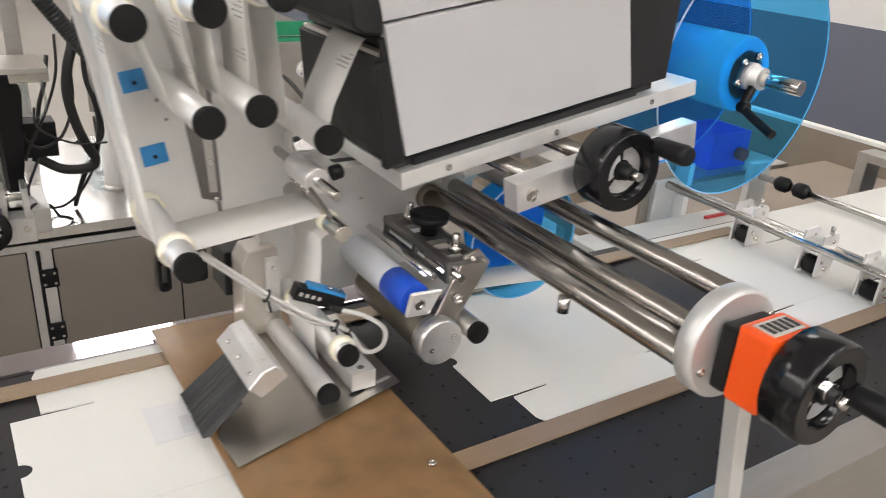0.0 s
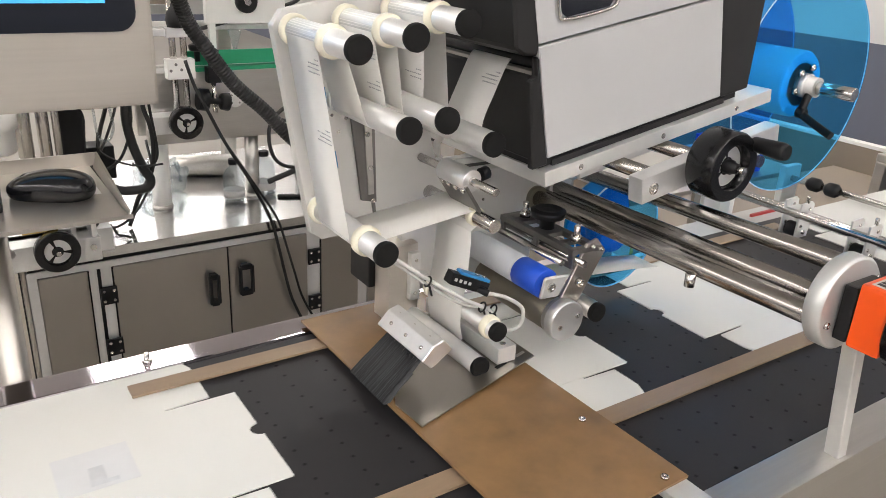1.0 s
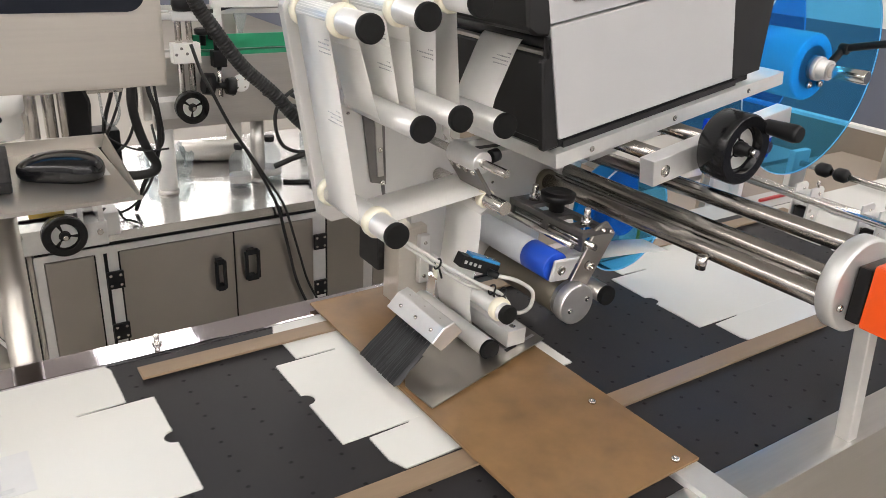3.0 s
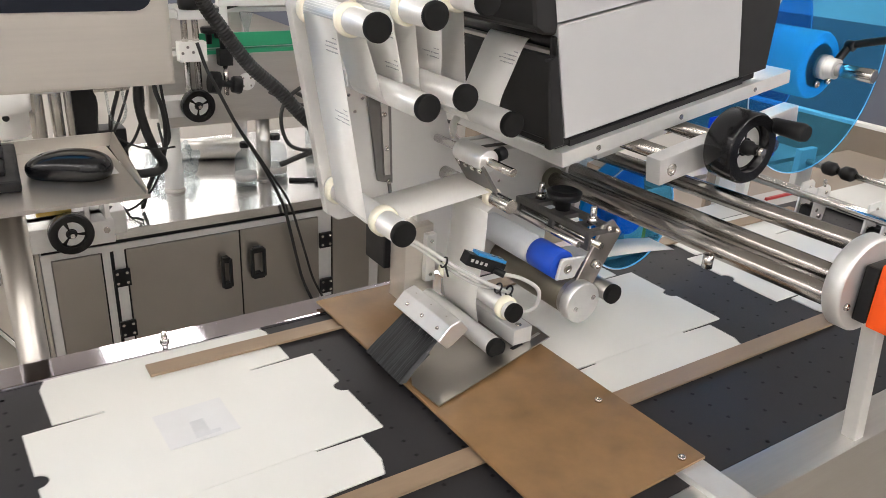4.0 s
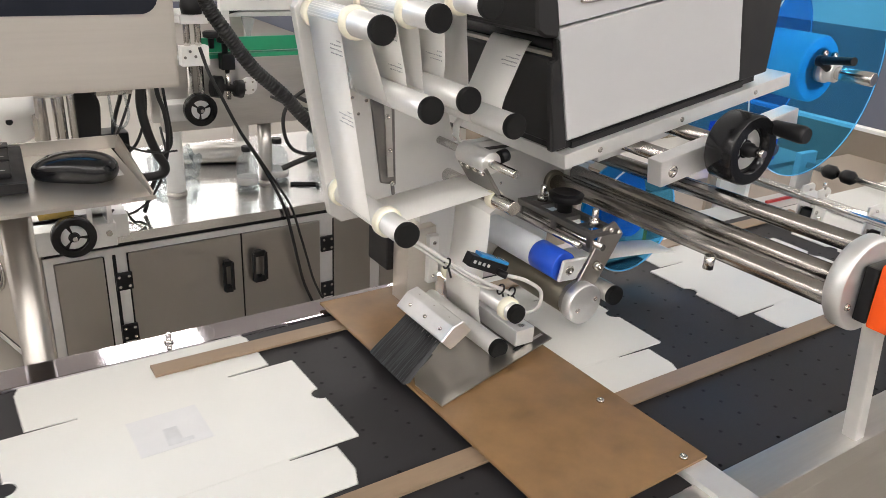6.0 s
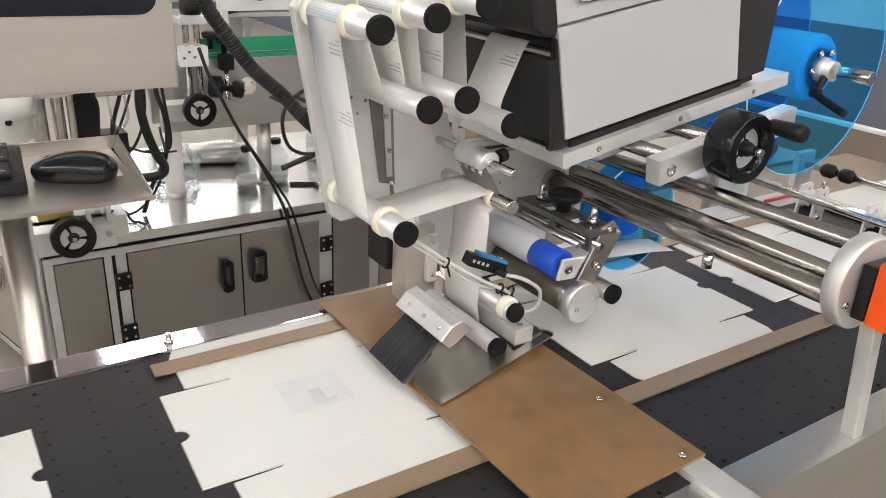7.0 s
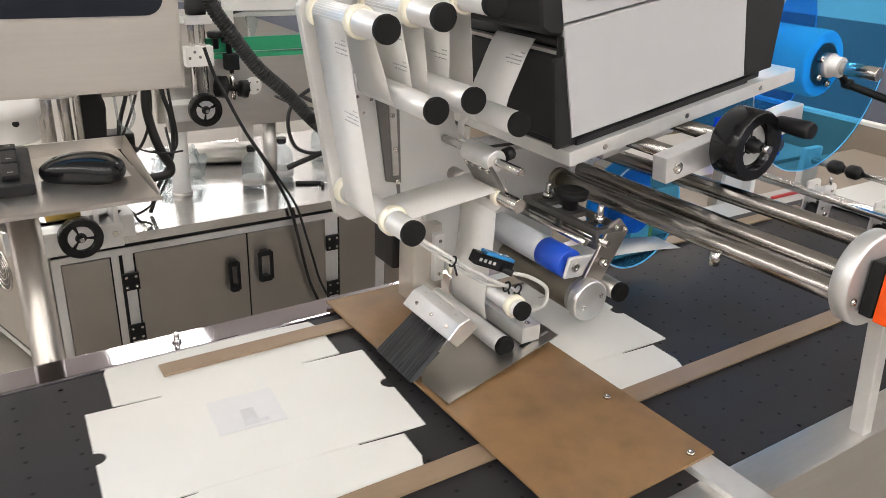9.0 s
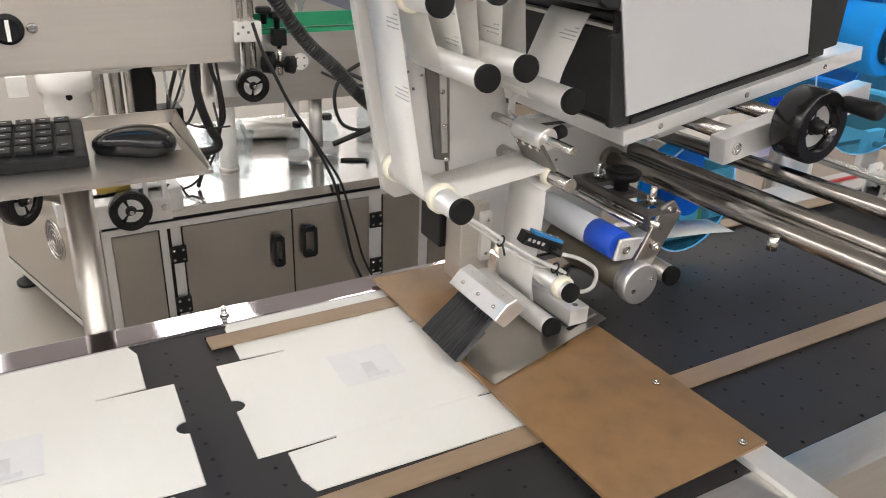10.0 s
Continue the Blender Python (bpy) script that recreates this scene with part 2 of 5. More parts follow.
def torus(bm, centre, axis, R, r, seg=40, sec=12, squash=1.0):
    a = Vector(axis).normalized()
    s = a.orthogonal().normalized()
    u = a.cross(s)
    rings = []
    for k in range(seg):
        w = 2 * math.pi * k / seg
        o = s * math.cos(w) + u * math.sin(w)
        rings.append([bm.verts.new(Vector(centre) + o * (R + r * math.cos(2 * math.pi * j / sec)) + a * r * squash * math.sin(2 * math.pi * j / sec)) for j in range(sec)])
    for k in range(seg):
        A, D = rings[k], rings[(k + 1) % seg]
        for j in range(sec):
            bm.faces.new((A[j], D[j], D[(j + 1) % sec], A[(j + 1) % sec])).smooth = True
    return bm


def ribbon(path, y0, y1, th=0.0003):
    """Thin web: path in x, z, width from y0 to y1."""
    bm = bmesh.new()
    rows = []
    for i, (x, z) in enumerate(path):
        a, b = path[max(i - 1, 0)], path[min(i + 1, len(path) - 1)]
        n = Vector((-(b[1] - a[1]), b[0] - a[0])).normalized() * th
        rows.append([bm.verts.new(v) for v in ((x, y0, z), (x, y1, z), (x + n[0], y1, z + n[1]), (x + n[0], y0, z + n[1]))])
    for A, D in zip(rows, rows[1:]):
        for j in range(4):
            f = bm.faces.new((A[j], A[(j + 1) % 4], D[(j + 1) % 4], D[j]))
            f.smooth = j in (0, 2)
    bm.faces.new(rows[0])
    bm.faces.new(rows[-1][::-1])
    return bm


def web_path(circles, n=10):
    """Path of a web round rollers (x, z, r, side): side +1 where the roller lies left of the travel."""
    lines = []
    for (x1, z1, r1, s1), (x2, z2, r2, s2) in zip(circles, circles[1:]):
        dx, dz = x2 - x1, z2 - z1
        th = math.atan2(dz, dx) - math.asin(max(-1, min(1, (s2 * r2 - s1 * r1) / math.hypot(dx, dz))))
        lines.append(th)
    out = []
    for i, (x, z, r, s) in enumerate(circles):
        t0 = lines[max(i - 1, 0)]
        t1 = lines[min(i, len(lines) - 1)]
        dt = (t1 - t0 + math.pi) % (2 * math.pi) - math.pi
        if s > 0 and dt < -0.3:
            dt += 2 * math.pi
        if s < 0 and dt > 0.3:
            dt -= 2 * math.pi
        k = n if r > 0 and 0 < i < len(circles) - 1 else 1
        for j in range(k + 1 if k > 1 else 1):
            a = t0 + dt * j / max(k, 1) if k > 1 else t1
            out.append((x + s * r * math.sin(a), z - s * r * math.cos(a)))
    return out


def screw(parent, p, axis, r=0.004, h=0.003, name="screw", material=None):
    q = Vector(p) + Vector(axis).normalized() * h
    bm = lathe(bmesh.new(), p, q, [(0, r), (h * 0.7, r), (h, r * 0.75), (h, r * 0.45), (h * 0.4, r * 0.42)], 12)
    return part(name, bm, material or CHROME, parent)


# ---- hall ----
def hall():
    solid("floor", B(-4, 3.6, -4, 11, -0.1, 0), FLOOR, "pale grey-beige epoxy factory floor", "floor", kind="structure")
    solid("ceiling", B(-4, 3.6, -4, 11, 3.2, 3.3), WALL_WHITE, "white factory ceiling with light panels", "ceiling", kind="structure")
    for n, a in (("wall_north", (-4, 3.6, 11, 11.1)), ("wall_south", (-4, 3.6, -4.1, -4)), ("wall_west", (-4.1, -4, -4.1, 11.1)), ("wall_east", (3.6, 3.7, -4.1, 11.1))):
        w = solid(n, B(*a, 1.03, 3.2), WALL_WHITE, "white painted wall above a blue-grey dado", "wall", kind="structure")
        part("dado", B(*[v + d for v, d in zip(a, (-0.004, 0.004, -0.004, 0.004))], 0, 1.03), WALL_BLUE, w, "blue-grey painted lower wall")
    lamp = thing("ceiling_light", "flat white ceiling light panel, some rows added as unseen fill", "ceiling light", "ceiling lights")
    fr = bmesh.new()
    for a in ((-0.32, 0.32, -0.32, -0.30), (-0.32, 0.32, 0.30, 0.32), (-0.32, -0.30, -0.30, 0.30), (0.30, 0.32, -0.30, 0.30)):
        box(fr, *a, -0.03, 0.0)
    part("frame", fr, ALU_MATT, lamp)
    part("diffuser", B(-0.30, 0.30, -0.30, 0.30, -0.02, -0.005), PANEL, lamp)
    # Rows at x -3.6 and y -3.62: unseen, added to brighten web and plate.
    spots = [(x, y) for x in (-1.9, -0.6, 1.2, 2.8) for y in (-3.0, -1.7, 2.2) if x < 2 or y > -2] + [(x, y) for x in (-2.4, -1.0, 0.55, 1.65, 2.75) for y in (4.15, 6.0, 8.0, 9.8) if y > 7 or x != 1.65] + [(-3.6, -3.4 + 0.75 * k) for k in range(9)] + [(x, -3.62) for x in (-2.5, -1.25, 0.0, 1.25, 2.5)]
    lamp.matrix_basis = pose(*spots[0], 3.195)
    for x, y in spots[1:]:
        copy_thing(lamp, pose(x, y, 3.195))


hall()

# ---- conveyor ----
BZ = 0.93          # belt top
X0, X1 = -3.3, 3.4
SPEED = 0.2826     # belt speed


def conveyor():
    c = thing("conveyor", "vacuum belt conveyor with polished aluminium side rails", "conveyor")
    part("bed", B(X0, X1, -0.200, 0.255, 0.86, BZ - 0.004), UNDER, c, "dark bed below the belt")
    part("far_rail", B(X0, 0.55, 0.268, 0.312, 0.84, BZ + 0.004, 0.002), RAIL, c, "polished aluminium side rail")
    part("near_rail", B(X0, X1, -0.262, -0.216, 0.905, BZ + 0.002, 0.002), STEEL, c, "aluminium side rail")
    part("near_panel", B(X0, X1, -0.258, -0.240, 0.70, 0.9045), STEEL, c, "stainless side panel")
    part("far_panel", B(X0, X1, 0.285, 0.305, 0.70, 0.8395), STEEL, c, "stainless side panel")
    for x in (-2.6, -1.3, 0.9, 2.4):
        for y in (-0.23, 0.285):
            leg = part("leg", B(x - 0.025, x + 0.025, y - 0.025, y + 0.02, 0.03, 0.70), STEEL, c)
            part("foot", C((x, y, 0), (x, y, 0.03), 0.035, 20, 0.004), BLACK, leg)
    for x in (-0.203, -0.9):
        part("rail_bolt", C((x, 0.290, BZ + 0.004), (x, 0.290, BZ + 0.016), 0.0035, 12, 0.001), CHROME, c)
        part("rail_nut", C((x, 0.290, BZ + 0.004), (x, 0.290, BZ + 0.008), 0.006, 6), CHROME, c)


def belt():
    """Belt sheet with round vacuum holes on a staggered grid."""
    bm = bmesh.new()
    pitch, row = 0.097, 0.01275
    y0, rows, r = -0.2145, 37, 0.0023
    for j in range(rows):
        ya, yb = y0 + j * row, y0 + (j + 1) * row
        off = (j % 2) * pitch / 2
        for i in range(int(4.6 / pitch)):
            x = -0.95 + i * pitch + off
            cx, cy = x + pitch / 2, (ya + yb) / 2
            sq = [(x, ya), (cx, ya), (x + pitch, ya), (x + pitch, cy), (x + pitch, yb), (cx, yb), (x, yb), (x, cy)]
            outer = [bm.verts.new((a, b, 0)) for a, b in sq]
            inner = [bm.verts.new((cx + r * math.cos(math.radians(225 + 45 * k)), cy + r * math.sin(math.radians(225 + 45 * k)), 0)) for k in range(8)]
            for k in range(8):
                bm.faces.new((outer[k], outer[(k + 1) % 8], inner[(k + 1) % 8], inner[k]))
    bmesh.ops.remove_doubles(bm, verts=bm.verts[:], dist=0.0002)
    y1 = y0 + rows * row
    bm.faces.new([bm.verts.new((a, b, 0)) for a, b in ((-0.95, y1), (3.6, y1), (3.6, 0.2675), (-0.95, 0.2675))])
    ob = solid("conveyor_belt", bm, BELT, "black perforated vacuum conveyor belt running over its bed", "conveyor belt")
    ob.location = (0, 0, BZ)
    return ob


conveyor()
belt_ob = belt()


def guide_strips():
    g = "guide strips over the belt"
    solid("guide_strip", B(X0, X1, -0.090, -0.064, BZ + 0.003, BZ + 0.006), STRIP, "long brown laminate guide strip above the belt", "guide strip", g)
    s = solid("guide_strip", B(-0.237, 0.99, 0.218, 0.243, BZ + 0.003, BZ + 0.006), STRIP, "brown laminate guide strip ending above the belt", "guide strip", g)


guide_strips()

# Cartons: place of each trailing edge at the start.
STARTS = [0.149, 0.611, 1.075, 1.609, 2.050, 2.526, 2.896]
LEN = 0.317


def carton():
    c = thing("carton_blank", "flat white die-cut carton blank lying on the black belt", "carton", "carton blanks")
    zt, L = 0.0022, LEN
    y0, y1 = -0.003, 0.166
    pts = []
    for ex, sgn in ((0.0, 1), (-L, -1)):
        notch = [(ex - sgn * 0.011 * math.sin(math.pi * k / 10), 0.086 - sgn * 0.011 * math.cos(math.pi * k / 10)) for k in range(11)]
        if sgn > 0:
            pts += [(ex, y0), *notch, (ex, y1)]
        else:
            pts += [(ex, y1), *notch, (ex, y0)]
    part("main_panel", slab(pts, 0.0002, zt), CARTON, c)
    # flaps join the panel between the slits
    for ya, yb, ys in ((y1, 0.262, 0.0032), (y0, -0.068, -0.0032)):
        s = 1 if yb > ya else -1
        f = [(-0.078, ya), (-0.078, ya + ys), (-0.028, ya + ys + s * 0.002), (-0.028, yb - s * 0.02), (-0.036, yb), (-L + 0.036, yb), (-L + 0.028, yb - s * 0.02), (-L + 0.028, ya + ys + s * 0.002), (-L + 0.078, ya + ys), (-L + 0.078, ya)]
        part("flap", slab(f if s > 0 else f[::-1], 0.0002, zt - 0.0002), CARTON, c)
    return c


def label():
    lab = solid("applied_label", B(-0.200, -0.128, 0.068, 0.132, 0.0024, 0.0026), LABEL, "pale grey adhesive label stuck on a carton", "label", "applied labels")
    part("print_block", slab([(-0.172, 0.074), (-0.146, 0.074), (-0.146, 0.080), (-0.156, 0.080), (-0.156, 0.104), (-0.170, 0.104)], 0.0026, 0.0027), LABEL_DARK, lab)
    return lab


labels = [label()]
cartons = [carton()]
for s in STARTS[1:]:
    cartons.append(copy_thing(cartons[0], pose(s, 0, BZ)))
    labels.append(copy_thing(labels[0], pose(0.28, 0, BZ)))


# ---- brown cover plate across the belt ----
def cover_plate():
    z = BZ + 0.009
    p = thing("cover_plate", "brown hardboard cover plate lying across the belt", "cover plate")
    part("sheet", slab([(0.006, -0.206), (0.202, -0.200), (0.192, 0.288), (-0.002, 0.288)], z, z + 0.003), PHENOLIC, p)
    for x, y in ((0.174, -0.074), (0.178, -0.190), (0.181, 0.054)):
        screw(p, (x, y, z + 0.003), (0, 0, 1), 0.0045, 0.0028)
    part("support_bar", B(0.166, 0.200, -0.33, -0.18, z - 0.022, z - 0.0005, 0.001), ALU, p, "aluminium support bar")


cover_plate()

# ---- label head, leaning by ten degrees ----
HEAD = pose(0.2, 0, 1.188, 0, -10, 0)


def to_local(x, z):
    v = HEAD.inverted() @ Vector((x, 0, z))
    return v.x, v.z


def label_head():
    h = thing("label_applicator", "aluminium label applicator plate carrying rollers above the belt", "label applicator")
    pl = [to_local(*q) for q in ((-0.057, 1.336), (-0.045, 1.352), (0.097, 1.377), (0.158, 1.163), (0.205, 1.163), (0.415, 1.198), (0.40, 1.07), (0.335, 1.03), (0.335, 0.985), (0.12, 0.985), (0.11, 1.09), (0.02, 1.085), (-0.002, 1.083), (-0.016, 1.094))]
    bm = prism(pl, 0.221, 0.234, 0.001)
    bmesh.ops.transform(bm, matrix=HEAD, verts=bm.verts[:])
    part("back_plate", bm, PLATE, h, "pale anodised aluminium back plate")
    part("slot_rail", prism([(0.030, 1.262), (0.064, 1.264), (0.071, 1.122), (0.050, 1.127)], 0.2165, 0.2207, 0.0006), GUN, h, "grey slotted steel rail")
    part("slot_tail", prism([(0.0655, 1.1205), (0.0700, 1.1205), (0.0735, 1.090), (0.0705, 1.090)], 0.2188, 0.2207), GUN, h)
    part("slot_insert", prism([(0.048, 1.262), (0.058, 1.262), (0.066, 1.134), (0.058, 1.134)], 0.2145, 0.2163), STEEL, h)
    for x, z in ((0.064, 1.126), (0.060, 1.168), (0.055, 1.21)):
        screw(h, (x, 0.2143, z), (0, -1, 0), 0.0032, 0.002)
    for x, z in ((-0.008, 1.2555), (0.0055, 1.180)):
        m = pose(x, 0.2205, z, 0, -10, 0)
        t = part("blue_tag", B(-0.0125, 0.0125, -0.0012, 0.0, -0.0105, 0.0105, 0, m), BLUE_SENSOR, h, "small blue tag")
        part("tag_pin", C(m @ Vector((0.0, -0.0012, -0.002)), m @ Vector((0.0, -0.003, -0.002)), 0.002, 10), BLACK, t)
    for x, z in ((0.012, 1.235), (0.03, 1.23), (0.02, 1.215), (0.105, 1.22), (0.29, 1.15), (0.24, 1.10)):
        screw(h, (x, 0.2208, z), (0, -1, 0), 0.0022, 0.0005)
    return h


head = label_head()
R = 0.0132
UPPER = [(-0.0378, 1.333), (0.0240, 1.3422), (0.084, 1.354)]
LOWER = [(0.0175, 1.2532), (0.0625, 1.2597), (0.1247, 1.2285)]


def roller(x, z, y_end, r=R, collars=(0.118, 0.207), cap=True, material=None, name="guide_roller", carrier=None):
    p = part(name, C((x, 0.2205, z), (x, y_end, z), r, 36, 0.0008), material or ALU, carrier or head)
    if cap:
        part("rubber_cap", lathe(bmesh.new(), (x, y_end + 0.004, z), (x, y_end - 0.004, z), [(0, r * 1.01), (0.003, r * 1.06), (0.007, r * 1.04), (0.008, r * 0.95)], 36), FOAM, p)
    for y in collars:
        part("collar", lathe(bmesh.new(), (x, y - 0.006, z), (x, y + 0.006, z), [(0, r * 1.1), (0.002, r * 1.28), (0.010, r * 1.28), (0.012, r * 1.1)], 30), NYLON, p, "ivory nylon collar")
    return p


for x, z in UPPER:
    roller(x, z, 0.064)
roller(*LOWER[2], 0.060, collars=())
roller(-0.008, 1.1275, 0.056, collars=(0.098, 0.207))
roller(0.1235, 0.9575, 0.052, r=0.0118, collars=())
roller(0.143, 1.002, 0.048, r=0.0112, collars=(0.064, 0.188))
roller(0.302, 0.992, 0.044, r=0.0125, collars=(), material=STEEL)
roller(0.150, 1.124, 0.078, r=0.009, collars=(0.118,), cap=False, material=CHROME)

def dancer():
    """Carriage that slides along the slot rail and carries two of the lower rollers."""
    d = thing("dancer_carriage", "sliding carriage with two capped aluminium tension rollers", "tension rollers")
    part("carriage_plate", prism([(0.004, 1.246), (0.076, 1.252), (0.073, 1.270), (0.001, 1.264)], 0.2085, 0.2135, 0.0008), ALU, d, "narrow aluminium carriage plate")
    for q in LOWER[:2]:
        roller(*q, 0.060, collars=(), carrier=d)
    return d


dancer_ob = dancer()


# web of label stock round the rollers
WY0, WY1 = 0.126, 0.200
WEB = [(0.1535, 1.2225, 0, 1), (*LOWER[2], R, -1), (*UPPER[2], R, 1), (*LOWER[1], R, -1), (*UPPER[1], R, 1), (*LOWER[0], R, -1), (*UPPER[0], R, 1), (-0.008, 1.1275, R, 1), (0.150, 1.124, 0.0092, -1), (0.1390, 1.106, 0, 1)]
LOOP = [(v.x, v.z) for v in spline([(0.214, 0, 1.2985), (0.204, 0, 1.3055), (0.1935, 0, 1.3065), (0.1845, 0, 1.296), (0.170, 0, 1.265), (0.160, 0, 1.243), (0.156, 0, 1.2275)], 5)]


def drift(x, z):
    """The web runs a little towards the near side below its first upper roller."""
    if z < 1.16:
        return -0.0135
    return -0.0135 * max(0, 1.333 - z) / 0.2 if x < -0.040 + (1.333 - z) * 0.156 else 0.0


web = thing("label_web", "white label web zigzagging over the guide rollers", "label web")
SLIDE = (-0.2, 0.98)   # way of the dancer along its slot


def span(i, shift=0.0):
    """Straight run from roller i to the next in WEB: both ends and its direction."""
    ends = []
    for k in (i, i + 1):
        x, z, r, side = WEB[k]
        d = shift if k in (3, 5) else 0.0
        ends.append((x + SLIDE[0] * d, z + SLIDE[1] * d, r, side))
    (x1, z1, r1, s1), (x2, z2, r2, s2) = ends
    th = math.atan2(z2 - z1, x2 - x1) - math.asin((s2 * r2 - s1 * r1) / math.hypot(x2 - x1, z2 - z1))
    e = [(x + q * r * math.sin(th), z - q * r * math.cos(th)) for x, z, r, q in ends]
    return e[0], e[1], th


def web_run(path, label=""):
    bm = ribbon(path, WY0, WY1)
    for v in bm.verts:
        v.co.y += drift(v.co.x, v.co.z)
    return part("web_run", bm, WEB_PAPER, web, label)


def wrap(i):
    """Paper lying round roller i."""
    x, z, r, side = WEB[i]
    t0, t1 = span(i - 1)[2], span(i)[2]
    dt = (t1 - t0 + math.pi) % (2 * math.pi) - math.pi
    if side > 0 and dt < -0.3:
        dt += 2 * math.pi
    if side < 0 and dt > 0.3:
        dt -= 2 * math.pi
    t0, dt = t0 - 0.05 * side, dt + 0.1 * side
    return [(x + side * r * math.sin(t0 + dt * j / 14), z - side * r * math.cos(t0 + dt * j / 14)) for j in range(15)]


web_run(LOOP + web_path(WEB[:3])[:-1], "printed paper leaving the printer")
web_run([span(1)[0], span(1)[1]] + wrap(2))
web_run(wrap(4))
web_run(wrap(6) + [span(6)[0]] + web_path(WEB[6:])[1:], "long run down to the swing roller")
for i in (3, 5):
    part("dancer_wrap", ribbon(wrap(i), WY0, WY1), WEB_PAPER, dancer_ob, "paper round the tension roller")


def half_pose(i, upper, shift):
    """Pose of the piece of span i held by its upper or its lower roller."""
    p, q, th = span(i, shift)
    first = upper == (i % 2 == 0)
    o, th = (p, th) if first else (q, th + math.pi)
    return pose(o[0], 0, o[1], 0, -math.degrees(th), 0)


HALVES = []
for i in (2, 3, 4, 5):
    p, q, th = span(i)
    n = math.hypot(q[0] - p[0], q[1] - p[1]) * 0.80
    for upper in (True, False):
        off = 0.0 if upper else 0.0004
        h = part("web_piece", ribbon([(0, off), (n * 0.5, off), (n, off)], WY0, WY1), WEB_PAPER, web)
        h.matrix_basis = half_pose(i, upper, 0.0)
        HALVES.append((h, i, upper))


def web_print(p, q, along, side, lines, piece=None):
    """Faint lines of small print on the web between the points p and q (x, z)."""
    d = Vector((q[0] - p[0], 0, q[1] - p[1]))
    n = Vector((-d.z, 0, d.x)).normalized() * side
    u = d.normalized()
    rnd = random.Random(int(along * 100) + lines)
    for k in range(lines):
        o = Vector((p[0], 0, p[1])) + d * along + u * 0.0046 * k + n * 0.0008
        dy = drift(o.x - 0.002, o.z)
        y, end = WY0 + 0.004 + dy, WY0 + dy + (0.012 if k == 0 else rnd.uniform(0.026, 0.036))
        bm = bmesh.new()
        while y < end:
            w, h = rnd.uniform(0.0012, 0.0036), rnd.uniform(0.0008, 0.0015)
            v = [bm.verts.new(o + e) for e in (Vector((0, y, 0)), Vector((0, y + w, 0)), u * h + Vector((0, y + w, 0)), u * h + Vector((0, y, 0)))]
            t = [bm.verts.new(x.co - n * 0.0003) for x in v]
            bm.faces.new(v)
            bm.faces.new(t[::-1])
            for i in range(4):
                bm.faces.new((v[i], t[i], t[(i + 1) % 4], v[(i + 1) % 4]))
            y += w + rnd.uniform(0.0006, 0.0014)
        if piece:
            bmesh.ops.transform(bm, matrix=piece.matrix_basis.inverted(), verts=bm.verts[:])
        part("print_line", bm, PRINT, piece or web)


L1 = ((-0.0505, 1.332), (-0.0205, 1.128))
for a in (0.09, 0.44, 0.80):
    web_print(*L1, a, -1, 4)
for i, along in ((4, 0.16), (2, 0.14)):
    e = span(i)
    web_print(e[0], e[1], along, -1, 4, next(h for h, k, up in HALVES if k == i and up))
    web_print(e[0], e[1], along + 0.45, -1, 3, next(h for h, k, up in HALVES if k == i and up))
web_print((0.1845, 1.296), (0.170, 1.265), 0.2, -1, 4)
part("hanging_strip", ribbon([(0.1386, 1.108), (0.1388, 1.09), (0.1380, 1.06), (0.1345, 1.03), (0.1312, 1.005), (0.1312, 0.985), (0.1365, 0.962)], 0.108, 0.182), WEB_PAPER, web, "loose end of the web")
tab = solid("paper_tab", ribbon([(0.158, 1.176), (0.142, 1.178), (0.134, 1.187), (0.134, 1.200), (0.142, 1.210), (0.152, 1.212)], 0.176, 0.190), WEB_PAPER, "curled white paper tab behind the shaft clamp", "paper tab")


def shaft_clamp():
    p = part("pressure_shaft", C((0.135, 0.2205, 1.172), (0.135, 0.062, 1.172), 0.005, 20, 0.0008), CHROME, head, "thin steel shaft")
    part("clamp_sleeve", C((0.135, 0.165, 1.172), (0.135, 0.108, 1.172), 0.0135, 30, 0.001), ALU_BRIGHT, p, "aluminium clamp sleeve")
    part("thumb_screw", lathe(bmesh.new(), (0.142, 0.118, 1.172), (0.168, 0.118, 1.178), [(0, 0.003), (0.012, 0.003), (0.0121, 0.008), (0.022, 0.008), (0.024, 0.006)], 14), BLACK, p)
    q = part("clamp_arm", prism([(0.1235, 1.166), (0.1275, 1.168), (0.1535, 1.130), (0.1495, 1.128)], 0.106, 0.166, 0.0006), GUN, p, "dark clamp plate")
    for k in range(4):
        screw(p, (0.1272, 0.114 + 0.0145 * k, 1.1605), (-0.83, 0, -0.56), 0.0036, 0.0025)



shaft_clamp()
sb = part("slotted_bracket", B(0.163, 0.236, 0.166, 0.2205, 1.160, 1.1625, 0.0006), PLATE, head, "thin plate with a dark slot")
part("slot", B(0.186, 0.224, 0.184, 0.195, 1.1627, 1.1630), BLACK, sb)


